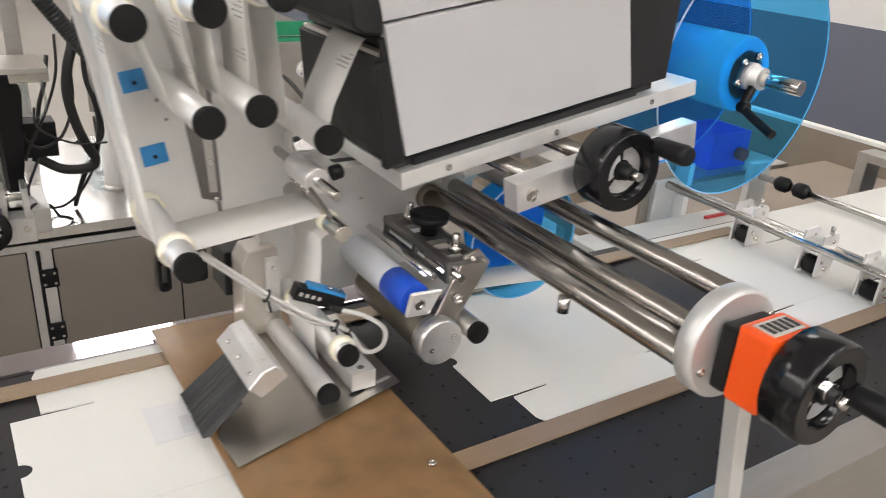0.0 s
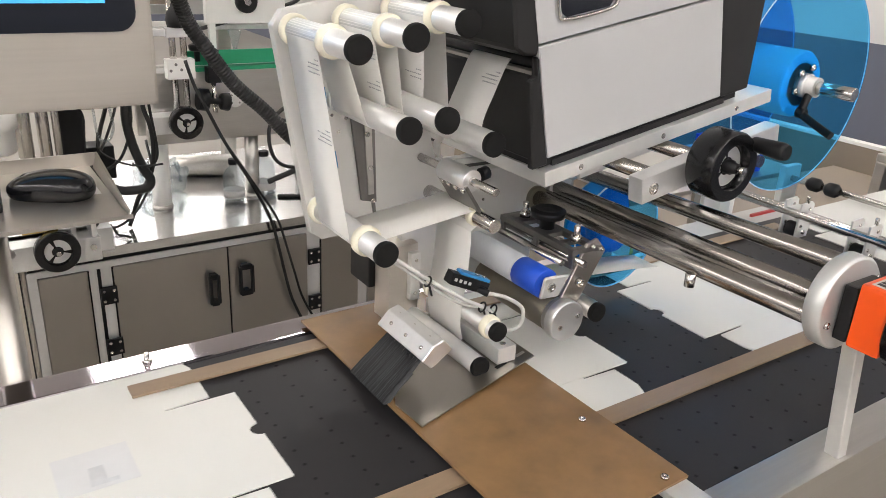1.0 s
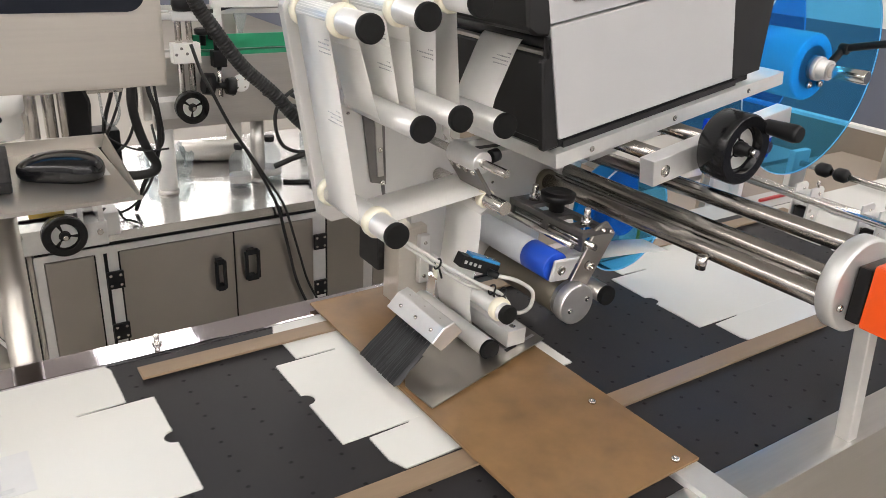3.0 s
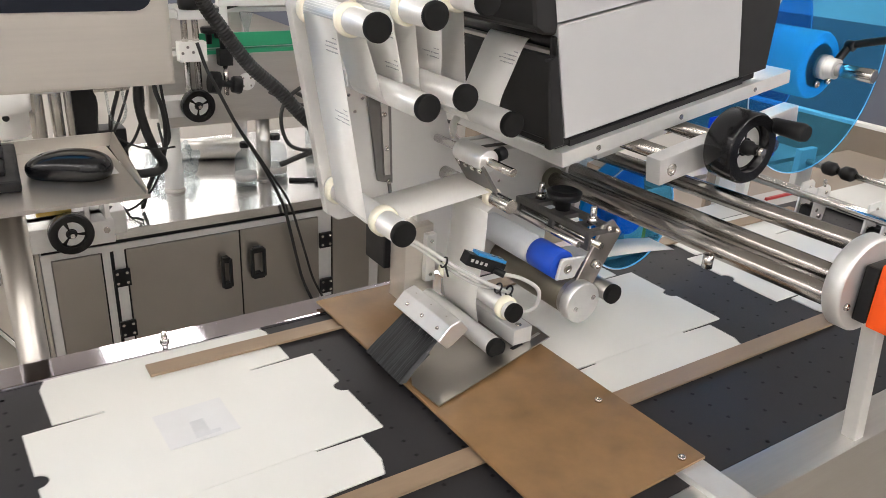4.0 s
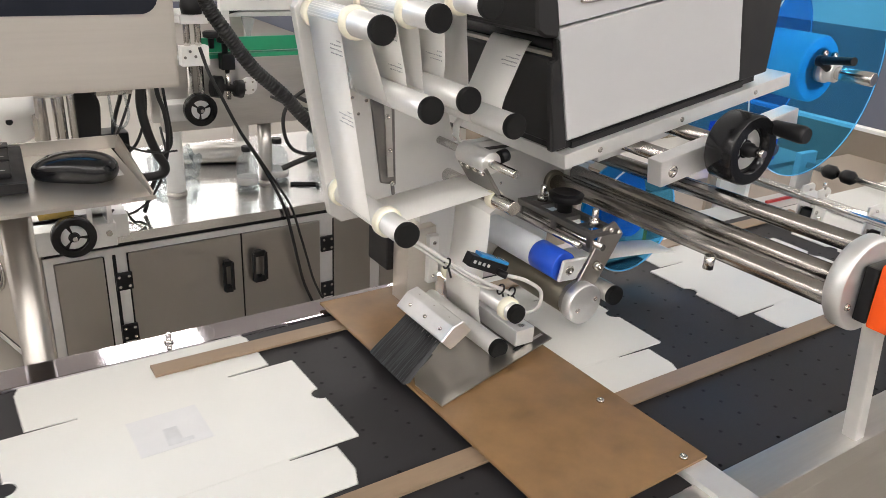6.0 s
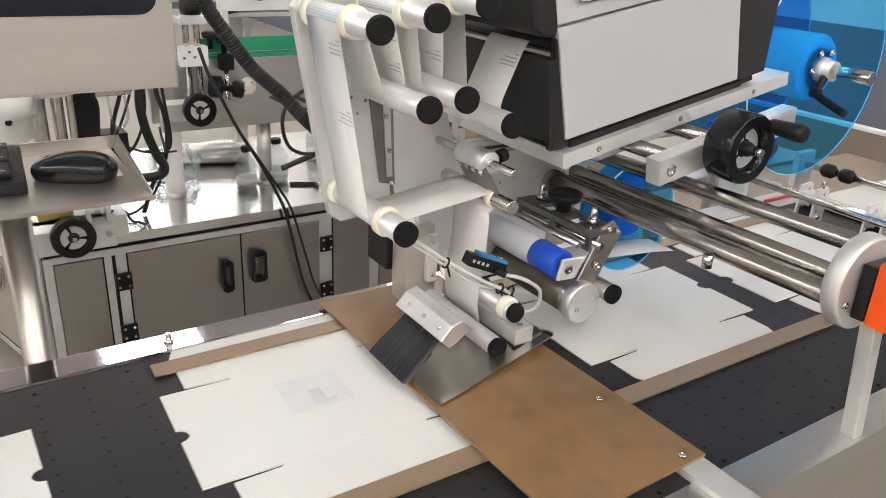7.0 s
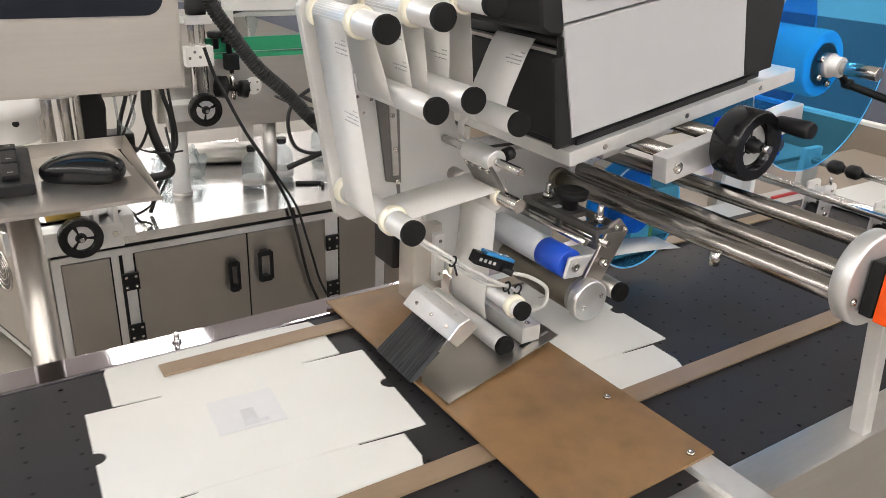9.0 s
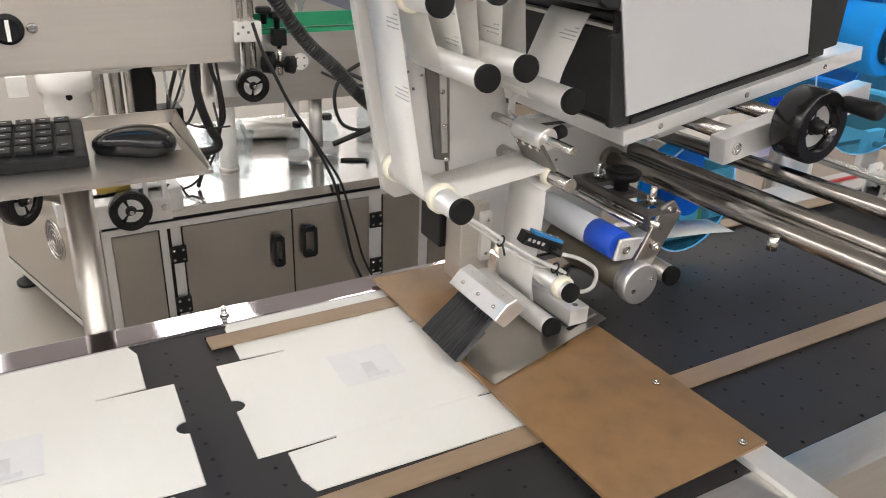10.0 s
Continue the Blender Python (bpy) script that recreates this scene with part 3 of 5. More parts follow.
# ---- printer on its base plate ----
def printer_base():
    b = thing("printer_base_plate", "thick aluminium base plate under the printer", "base plate", m=HEAD)
    part("plate", B(0, 0.408, 0.058, 0.34, -0.018, 0.0, 0.0012), ALU, b)
    for u in (0.055, 0.194, 0.335):
        screw(b, (u, 0.058, -0.009), (0, -1, 0), 0.0035, 0.0006)
    # slide bracket under the plate
    s = part("slide_bar", B(0.094, 0.345, -0.002, 0.020, -0.052, -0.020, 0.002), ALU_BRIGHT, b, "aluminium slide bar")
    screw(s, (0.113, -0.002, -0.037), (0, -1, 0), 0.0075, 0.0015)
    for u in (0.135, 0.215):
        part("slide_rod", C((u, 0.018, -0.034), (u, 0.25, -0.034), 0.0095, 24), ROD, b)
    part("slide_block", B(0.11, 0.165, 0.12, 0.22, -0.06, -0.0185, 0.002), ALU, b)
    part("slide_block", B(0.19, 0.24, 0.12, 0.22, -0.06, -0.0185, 0.002), ALU, b)


printer_base()


def handwheel(centre, axis, R, width, parent, name="handwheel", spin=0.0, grip=True):
    """Solid-rim hand wheel: deep black rim, three webs, hub with a nut, folding grip."""
    ax = Vector(axis).normalized()
    c = Vector(centre)
    w = width
    rim = lathe(bmesh.new(), c - ax * w / 2, c + ax * w / 2, [(0, R * 0.93), (w * 0.08, R), (w * 0.9, R), (w, R * 0.95), (w, R * 0.66), (w * 0.55, R * 0.58), (w * 0.5, R * 0.60), (w * 0.45, R * 0.58), (w * 0.02, R * 0.62)], 44)
    p = part(name, rim, BLACK_GLOSS, parent, "glossy black bakelite hand wheel")
    part("dial_face", C(c + ax * w * 0.02, c + ax * w * 0.2, R * 0.60, 36), BLACK_GLOSS, p)
    s = ax.orthogonal().normalized()
    u = ax.cross(s)
    dial = bmesh.new()
    for k in range(3):
        a0, a1 = math.radians(spin + 120 * k + 6), math.radians(spin + 120 * k + 108)
        n = 8
        for r0, r1 in ((R * 0.26, R * 0.585),):
            ring = []
            for j in range(n + 1):
                a = a0 + (a1 - a0) * j / n
                o = s * math.cos(a) + u * math.sin(a)
                ring.append((dial.verts.new(c + ax * w * 0.215 + o * r0), dial.verts.new(c + ax * w * 0.215 + o * r1), dial.verts.new(c + ax * w * 0.205 + o * r1), dial.verts.new(c + ax * w * 0.205 + o * r0)))
            for A, D in zip(ring, ring[1:]):
                for j in range(4):
                    dial.faces.new((A[j], A[(j + 1) % 4], D[(j + 1) % 4], D[j]))
    part("spoke_plate", dial, ALU_MATT, p, "pale aluminium ring segments")
    part("hub", lathe(bmesh.new(), c, c + ax * w * 0.62, [(0, R * 0.21), (w * 0.4, R * 0.21), (w * 0.45, R * 0.16), (w * 0.62, R * 0.15)], 20), BLACK, p)
    part("nut", C(c + ax * w * 0.6, c + ax * w * 0.85, R * 0.12, 6), CHROME, p)
    if grip:
        g = c + (s * math.cos(math.radians(spin)) + u * math.sin(math.radians(spin))) * R * 0.8
        L = R * 1.15
        part("grip", lathe(bmesh.new(), g, g + ax * L, [(0, R * 0.1), (L * 0.12, R * 0.17), (L * 0.9, R * 0.2), (L, R * 0.16)], 20), BLACK, p, "black turning grip")
    return p


def slide_wheel():
    t = thing("slide_handwheel", "black handwheel on the printer slide", "handwheel", "handwheels")
    handwheel((0.410, -0.020, 1.195), (0.0, -1, 0.0), 0.0430, 0.040, t, "wheel", 0, False)
    part("grip", lathe(bmesh.new(), (0.446, -0.030, 1.220), (0.446, -0.084, 1.220), [(0, 0.006), (0.006, 0.009), (0.044, 0.011), (0.050, 0.009)], 20), BLACK, t, "black turning grip")
    part("spindle", C((0.413, 0.02, 1.199), (0.413, -0.018, 1.199), 0.007, 16), CHROME, t)


slide_wheel()


def printer():
    p = thing("label_printer", "grey and charcoal label printer on an aluminium plate", "printer", m=HEAD)
    f, r, yb, ys = -0.006, 0.352, 0.30, 0.075
    part("chassis", prism([(0.030, 0.006), (0.345, 0.006), (0.372, 0.33), (0.030, 0.33)], ys + 0.004, yb), DARK_COVER, p, "charcoal printer body")
    part("side_cover", prism([(0.012, 0.012), (0.310, 0.012), (0.302, 0.141), (0.005, 0.141)], 0.066, ys + 0.003, 0.001), GREY_COVER, p, "light grey side cover")
    up = part("lid", prism([(0.005, 0.1435), (0.302, 0.1435), (0.291, 0.325), (-0.004, 0.325)], 0.068, ys + 0.003, 0.001), GREY_COVER, p, "light grey hinged lid")
    part("lid_window", prism([(0.036, 0.172), (0.045, 0.165), (0.108, 0.165), (0.118, 0.174), (0.118, 0.28), (0.036, 0.28)], 0.066, 0.0675, 0.0005), SCREEN, up, "dark window")
    part("latch_rim", tube([(0.034, 0.0655, 0.20), (0.034, 0.0655, 0.172), (0.044, 0.0655, 0.163), (0.108, 0.0655, 0.163), (0.120, 0.0655, 0.173), (0.120, 0.0655, 0.20)], 0.0022, 8), CHROME, up, "bright window rim")
    part("rear_cover", prism([(0.311, 0.010), (0.366, 0.010), (0.388, 0.13), (0.410, 0.325), (0.292, 0.325)], 0.067, ys + 0.003, 0.001), DARK_COVER, p)
    part("base_skirt", prism([(0.000, 0.002), (0.345, 0.002), (0.345, 0.010), (0.000, 0.010)], 0.070, yb), BLACK, p)
    # front: lower door, peel slot and upper bezel
    part("front_door", prism([(-0.004, 0.010), (0.0295, 0.010), (0.0295, 0.107), (0.004, 0.107)], 0.0765, yb - 0.02, 0.002), DARK_COVER, p)
    part("front_bezel", prism([(-0.026, 0.145), (-0.016, 0.136), (0.0045, 0.131), (0.0040, 0.1435), (-0.0045, 0.325), (-0.026, 0.325)], 0.066, yb - 0.01, 0.003), DARK_COVER, p)
    part("front_cheek", prism([(-0.012, 0.004), (0.0115, 0.004), (0.0048, 0.1305), (0.0015, 0.1305), (0.0035, 0.107), (-0.008, 0.107)], 0.066, 0.0762, 0.002), DARK_COVER, p, "charcoal front edge of the side")
    part("platen_roller", C((0.020, 0.09, 0.118), (0.020, 0.27, 0.118), 0.007, 20), BLACK, p)
    part("tear_bar", B(0.006, 0.014, 0.080, 0.27, 0.1075, 0.112, 0.001), STEEL, p)
    part("foot_strip", B(0.02, 0.32, 0.068, 0.074, 0.0, 0.008), BLACK, p)


printer()

# ---- supply reel ----
RX, RZ = 0.795, 1.240


def reel():
    r = thing("supply_reel", "blue label reel with a transparent acrylic flange", "reel", m=pose(RX, 0, RZ))
    part("front_flange", lathe(bmesh.new(), (0, 0.128, 0), (0, 0.132, 0), [(0, 0.024), (0, 0.174), (0.004, 0.174), (0.004, 0.024)], 72), ACRYLIC, r, "transparent light blue disc")
    part("rear_flange", lathe(bmesh.new(), (0, 0.266, 0), (0, 0.270, 0), [(0, 0.02), (0, 0.172), (0.004, 0.172), (0.004, 0.02)], 72), ACRYLIC_DEEP, r, "transparent deep blue disc")
    part("core", lathe(bmesh.new(), (0, 0.135, 0), (0, 0.265, 0), [(0, 0.034), (0, 0.050), (0.004, 0.053), (0.130, 0.053)], 48), BLUE_CORE, r, "blue plastic core")
    part("core_face", C((0, 0.140, 0), (0, 0.135, 0), 0.034, 40), BLUE_RING, r)
    for n, y, rad in (("front_rim", 0.130, 0.1742), ("rear_rim", 0.268, 0.1722)):
        part(n, torus(bmesh.new(), (0, y, 0), (0, 1, 0), rad, 0.0011, 96, 6), RIM, r, "disc edge, its highlight put in as pale colour")
    part("hub", lathe(bmesh.new(), (0, 0.1345, 0), (0, 0.104, 0), [(0, 0.019), (0.014, 0.019), (0.015, 0.016), (0.030, 0.0155)], 32), ALU_MATT, r, "white hub collar")
    part("shaft", C((0, 0.104, 0), (0, 0.044, 0), 0.0105, 28, 0.001), CHROME, r, "steel shaft end")
    for a in (75, 135, 195):
        q = (0.029 * math.cos(math.radians(a)), 0.1275, 0.029 * math.sin(math.radians(a)))
        screw(r, q, (0, -1, 0), 0.0055, 0.006)
    u = Vector((math.cos(math.radians(-121)), 0, math.sin(math.radians(-121))))
    lever = [u * rr + Vector((0, y, 0)) for rr, y in ((0.012, 0.113), (0.028, 0.112), (0.044, 0.110), (0.050, 0.100), (0.058, 0.080), (0.067, 0.055), (0.070, 0.046))]
    lv = part("clamp_lever", tube(lever, 0.0062, 12), BLACK, r, "black clamp lever")
    part("pivot", C(u * 0.045 + Vector((0, 0.116, 0)), u * 0.045 + Vector((0, 0.102, 0)), 0.0085, 18, 0.001), BLACK, lv)
    st = thing("reel_stand", "steel bracket that holds the label reel", "bracket")
    part("arm", B(0.40, 0.84, 0.305, 0.318, RZ - 0.03, RZ + 0.03, 0.002), ALU, st)
    part("axle", C((RX, 0.31, RZ), (RX, 0.271, RZ), 0.018, 24), STEEL, st)
    return r


reel_ob = reel()


def rewinder():
    r = thing("rewind_reel", "blue acrylic rewind disc beside the head plate", "reel")
    part("front_disc", lathe(bmesh.new(), (0.458, 0.166, 1.030), (0.458, 0.170, 1.030), [(0, 0.02), (0, 0.085), (0.004, 0.085), (0.004, 0.02)], 64), ACRYLIC, r, "transparent blue disc")
    part("front_rim", torus(bmesh.new(), (0.458, 0.168, 1.030), (0, 1, 0), 0.0852, 0.0014, 80, 6), RIM, r, "disc edge, its highlight put in as pale colour")
    part("core", C((0.458, 0.171, 1.030), (0.458, 0.221, 1.030), 0.030, 36), BLUE_DISC, r)
    part("rear_disc", lathe(bmesh.new(), (0.452, 0.205, 1.042), (0.452, 0.209, 1.042), [(0, 0.02), (0, 0.066), (0.004, 0.066), (0.004, 0.02)], 64), BLUE_DISC, r, "blue rear disc")
    part("arm", B(0.40, 0.47, 0.2215, 0.2335, 1.02, 1.066, 0.002), ALU, r)


rewinder()
solid("backing_strip", ribbon([(0.258, 1.0112), (0.275, 1.0105), (0.33, 1.008), (0.39, 1.003), (0.45, 0.997), (0.496, 0.990)], 0.112, 0.163), WEB_PAPER, "spent backing paper running off the feed drum", "paper strip")


# ---- rods and height counter ----
def rod_column():
    c = thing("adjusting_rods", "steel adjusting rods with a round aluminium end flange", "adjuster")
    for a, b, r in (((0.3335, 0.2205, 1.0905), (0.3170, -0.222, 1.1055), 0.0112), ((0.369, 0.2205, 1.102), (0.350, -0.222, 1.114), 0.0105), ((0.400, 0.2205, 1.126), (0.388, -0.222, 1.140), 0.0105)):
        part("rod", C(a, b, r, 32, 0.001), ROD, c)
        part("rod_seat", C((a[0], 0.2205, a[2]), (a[0], 0.212, a[2]), r + 0.006, 28, 0.001), DARK_STEEL if a[0] < 0.35 else ALU, c)
    p0, p1 = Vector((0.352, 0.2205, 1.094)), Vector((0.334, -0.222, 1.1075))
    part("lead_screw", C(p0, p1, 0.0056, 20), ROD, c, "thin steel screw spindle")
    part("end_flange", C((0.350, -0.220, 1.118), (0.349, -0.240, 1.1185), 0.0495, 56, 0.003), ALU_MATT, c, "round aluminium end flange")
    screw(c, (0.312, -0.240, 1.104), (0, -1, 0), 0.004, 0.003)
    screw(c, (0.385, -0.240, 1.140), (0, -1, 0), 0.004, 0.003)
    part("post", prism([(0.350, 1.085), (0.367, 1.085), (0.440, 0.70), (0.423, 0.70)], -0.2570, -0.2405, 0.001), ALU, c, "square aluminium post leaning with the head")
    k = part("clamp_bolt", C((0.302, -0.086, 1.100), (0.302, -0.086, 1.084), 0.006, 14), CHROME, c)
    part("counter_base", B(0.326, 0.376, -0.2545, -0.2405, 1.088, 1.146, 0.003), BLACK, c, "black counter housing")
    o = part("counter", B(0.326, 0.378, -0.2870, -0.2550, 1.086, 1.152, 0.004), ORANGE, c, "orange position counter")
    part("counter_window", B(0.333, 0.371, -0.2815, -0.2615, 1.1522, 1.1530), CABLE_GREY, o)
    for i in range(5):
        part("counter_digit", B(0.3355 + 0.0072 * i, 0.3405 + 0.0072 * i, -0.2785, -0.2645, 1.1531, 1.1534), BLACK, o)
    part("shaft", C((0.360, -0.284, 1.118), (0.360, -0.32, 1.118), 0.008, 18), CHROME, c)
    w = thing("counter_handwheel", "glossy black handwheel behind the orange counter", "handwheel", "handwheels")
    handwheel((0.360, -0.3045, 1.116), (0, -1, 0), 0.0435, 0.034, w, "wheel", 20, False)
    part("grip", lathe(bmesh.new(), (0.392, -0.316, 1.108), (0.410, -0.389, 1.100), [(0, 0.007), (0.008, 0.010), (0.066, 0.013), (0.074, 0.011)], 20), BLACK, w, "black turning grip")


rod_column()


# ---- feed drum group ----
def feed_drum():
    d = thing("feed_drum", "dark feed drum with a blue and grey pressure roller", "feed drum")
    ax, az = 0.258, 0.986
    part("drum", C((ax, 0.2205, az), (ax, 0.066, az), 0.0245, 40, 0.001), DARK_STEEL, d, "dark oxide drum")
    part("drum_ring", C((ax, 0.074, az), (ax, 0.064, az), 0.0252, 40, 0.001), STEEL, d)
    e = part("end_cap", C((ax, 0.066, az), (ax, 0.050, az), 0.0275, 44, 0.0015), ALU_BRIGHT, d, "round aluminium end cap")
    screw(e, (ax - 0.012, 0.050, az - 0.006), (0, -1, 0), 0.0035, 0.0012)
    screw(e, (ax + 0.016, 0.050, az + 0.005), (0, -1, 0), 0.0035, 0.0012)
    bx, bz = 0.232, 1.036
    part("sleeve_grey", C((bx, 0.2205, bz), (bx, 0.118, bz), 0.0192, 36, 0.001), WHITE_FOAM, d, "grey silicone sleeve")
    part("sleeve_blue", C((bx, 0.118, bz), (bx, 0.070, bz), 0.0195, 36, 0.0012), BLUE_SLEEVE, d, "blue silicone sleeve")
    lug = part("bearing_lug", prism([(bx - 0.016, bz - 0.014), (bx + 0.014, bz - 0.016), (bx + 0.03, bz + 0.012), (bx - 0.010, bz + 0.014)], 0.0595, 0.0655, 0.002), ALU, d)
    screw(lug, (bx, 0.0595, bz), (0, -1, 0), 0.0065, 0.002)
    part("arm", prism([(0.246, 0.990), (0.276, 0.980), (0.327, 1.066), (0.310, 1.085), (0.293, 1.080)], 0.0665, 0.0715, 0.001), STEEL_MATT, d, "satin steel arm")
    for x, z in ((0.301, 1.076), (0.316, 1.071)):
        screw(d, (x, 0.0665, z), (0, -1, 0), 0.0038, 0.004)
    screw(d, (0.284, 0.0665, 1.03), (0, -1, 0), 0.006, 0.008)
    fr = bmesh.new()
    for x0, x1 in ((0.268, 0.277), (0.305, 0.314)):
        box(fr, x0, x1, 0.066, 0.215, 1.068, 1.076, 0.0008)
    for ya, yb in ((0.066, 0.076), (0.094, 0.102), (0.126, 0.154), (0.178, 0.197), (0.208, 0.215)):
        box(fr, 0.2772, 0.3048, ya, yb, 1.069, 1.0755, 0.0006)
    part("top_bracket", fr, GUN, d, "dark steel frame with open windows")
    part("side_rail", B(0.2685, 0.2735, 0.066, 0.215, 1.050, 1.056, 0.0006), GUN, d)
    for y in (0.07, 0.14, 0.21):
        part("rail_post", B(0.269, 0.273, y - 0.004, y + 0.004, 1.056, 1.068), GUN, d)
    part("tie_rod", C((0.252, 0.2205, 1.062), (0.252, 0.066, 1.062), 0.004, 16), CHROME, d)
    part("tie_rod", C((0.282, 0.2205, 1.058), (0.282, 0.056, 1.058), 0.0045, 16), CHROME, d)
    part("knob", lathe(bmesh.new(), (0.288, 0.140, 1.0785), (0.288, 0.140, 1.106), [(0, 0.010), (0.012, 0.010), (0.016, 0.022), (0.025, 0.0235), (0.0275, 0.018), (0.026, 0.008)], 32), BLACK, d, "black round knob")
    for y in (0.085, 0.188):
        b = part("set_screw", C((0.290, y, 1.078), (0.290, y, 1.100), 0.0045, 14, 0.001), CHROME, d)
        part("lock_nut", C((0.290, y, 1.078), (0.290, y, 1.086), 0.008, 6), CHROME, b)


feed_drum()


# ---- peel plate, brush, sensor ----
def peel_plate():
    p = thing("peel_plate", "bare steel peel plate lying on the brown cover", "peel plate")
    bm = slab([(0.010, 0.000), (0.205, 0.048), (0.205, 0.215), (0.100, 0.215), (0.050, 0.130), (0.006, 0.050)], 0.0, 0.0015)
    for v in bm.verts:
        v.co.z += 0.9432 + 0.008 * (v.co.x / 0.2)
    part("sheet", bm, STEEL_MATT, p, "satin steel sheet with a slot")
    part("slot", slab([(0.146, 0.046), (0.165, 0.051), (0.164, 0.056), (0.145, 0.051)], 0.9515, 0.9519), BLACK, p)
    part("slot", slab([(0.182, 0.055), (0.200, 0.060), (0.199, 0.064), (0.181, 0.059)], 0.9527, 0.9531), ALU_BRIGHT, p)
    part("angle_bar", B(0.150, 0.178, 0.052, 0.215, 0.9525, 0.974, 0.0015), ALU, p, "aluminium angle bar")
    screw(p, (0.164, 0.062, 0.974), (0, 0, 1), 0.004, 0.0008)


peel_plate()


def brush():
    b = thing("brush", "black bristle brush in an aluminium holder", "brush")
    bm = prism([(0.037, 0.992), (0.050, 0.979), (0.056, 0.983), (0.078, 0.997), (0.066, 1.012), (0.052, 1.008)], 0.047, 0.150, 0.001)
    h = part("holder", bm, ALU_BRIGHT, b, "folded aluminium brush holder")
    for y in (0.062, 0.095, 0.128):
        part("slot_screw", lathe(bmesh.new(), (0.0445, y, 1.0005), (0.0425, y, 1.0025), [(0, 0.0024), (0.0015, 0.0024), (0.0028, 0.0012)], 10), CHROME, h)
        part("hole", lathe(bmesh.new(), (0.058, y + 0.004, 1.0092), (0.0578, y + 0.004, 1.0096), [(0, 0.002), (0.0004, 0.002)], 10), STEEL, h)
    rnd = random.Random(4)
    bm = bmesh.new()
    n = 1900
    for k in range(n):
        u = rnd.random()
        tuft = (math.floor(u * 11) + 0.5) / 11
        y = 0.060 + 0.078 * (tuft + (u - tuft) * 0.42)
        ye = 0.054 + 0.080 * u + rnd.uniform(-.001, .001)
        o = rnd.uniform(-0.0035, 0.0035)
        ends = [Vector((0.047 + o, y, 0.987 + o * 0.6)), Vector((-0.003 + o * 1.3, ye, 0.9455 + rnd.uniform(0, .0012)))]
        p = [ends[0].lerp(ends[1], f) + Vector((-b, 0, b * 0.4)) for f, b in ((0, 0), (0.35, 0.0), (0.7, 0.0006), (1.0, 0.0))]
        w = 0.0005
        rows = [(bm.verts.new(q + Vector((w, -w, 0))), bm.verts.new(q + Vector((w, w, 0))), bm.verts.new(q + Vector((-w, 0, w)))) for q in p]
        for A, D in zip(rows, rows[1:]):
            for j in range(3):
                bm.faces.new((A[j], A[(j + 1) % 3], D[(j + 1) % 3], D[j]))
    part("bristle_core", prism([(0.0325, 0.972), (0.035, 0.970), (0.006, 0.9465), (0.002, 0.9465)], 0.060, 0.132), BRISTLE, b, "dense black bristle bundle")
    tagged(part("bristles", bm, STRANDS, b, "dense black nylon bristles"), kind="stuff")


brush()


def sensor():
    s = thing("label_sensor", "blue and black label sensor with a grey cable", "sensor")
    m = pose(0.132, 0.100, 1.050, 0, 24, -6)
    part("body", B(-0.028, 0.028, -0.008, 0.008, -0.009, 0.006, 0.0012, m), BLACK, s)
    part("shell", B(-0.016, 0.0275, -0.0068, 0.0082, 0.0062, 0.010, 0.001, m), BLUE_SENSOR, s, "blue sensor shell")
    for u in (-0.022, -0.015, -0.008, -0.001):
        part("button", B(u - 0.0018, u + 0.0018, -0.0090, -0.0081, -0.003, 0.001, 0.0003, m), CABLE_GREY, s)
    for u in (0.010, 0.020):
        q = m @ Vector((u, 0.0, 0.010))
        screw(s, q, m.to_3x3() @ Vector((0, 0, 1)), 0.0028, 0.0016)
    part("gland", C(m @ Vector((0.014, -0.008, -0.004)), m @ Vector((0.024, -0.018, -0.004)), 0.0045, 16, 0.001), BLACK, s)
    part("cable", tube([m @ Vector((0.022, -0.016, -0.004)), (0.172, 0.072, 1.030), (0.192, 0.064, 1.014), (0.190, 0.064, 0.992), (0.172, 0.070, 0.988), (0.156, 0.080, 1.012), (0.122, 0.085, 1.032), (0.085, 0.100, 1.056), (0.052, 0.125, 1.080), (0.030, 0.160, 1.092)], 0.0025, 10), CABLE_GREY, s, "grey sensor cable")
    part("cable", tube([(0.152, 0.088, 1.016), (0.118, 0.092, 1.026), (0.080, 0.108, 1.052), (0.050, 0.130, 1.076), (0.026, 0.165, 1.090)], 0.0022, 10), CABLE_GREY, s)
    for x, y, z in ((0.142, 0.080, 1.021), (0.156, 0.076, 1.016), (0.078, 0.105, 1.058)):
        bm = torus(bmesh.new(), (x, y, z), (1, -0.2, -0.6), 0.0062, 0.0012, 18, 6)
        cyl(bm, (x, y - 0.004, z - 0.004), (x + 0.002, y - 0.007, z - 0.016), 0.0013, 6)
        part("cable_tie", bm, BLACK, s)


sensor()


def drive_box():
    d = thing("drive_motor", "black stepper motor with a light gear housing", "motor")
    part("motor", B(0.078, 0.124, 0.246, 0.30, 0.990, 1.046, 0.003), BLACK, d, "black motor body")
    part("motor_label", B(0.098, 0.114, 0.2440, 0.2455, 0.996, 1.014), PAPER, d, "small white rating plate")
    part("gear_housing", prism([(0.086, 0.953), (0.086, 1.045), (0.094, 1.060), (0.128, 1.062), (0.132, 0.953)], 0.206, 0.2445, 0.0008), CREAM, d, "satin steel gear housing")
    part("gear_flange", B(0.112, 0.127, 0.196, 0.2055, 0.985, 1.052, 0.002), ALU, d)
    for z in (0.995, 1.042):
        screw(d, (0.1195, 0.196, z), (0, -1, 0), 0.0025, 0.0015)


drive_box()


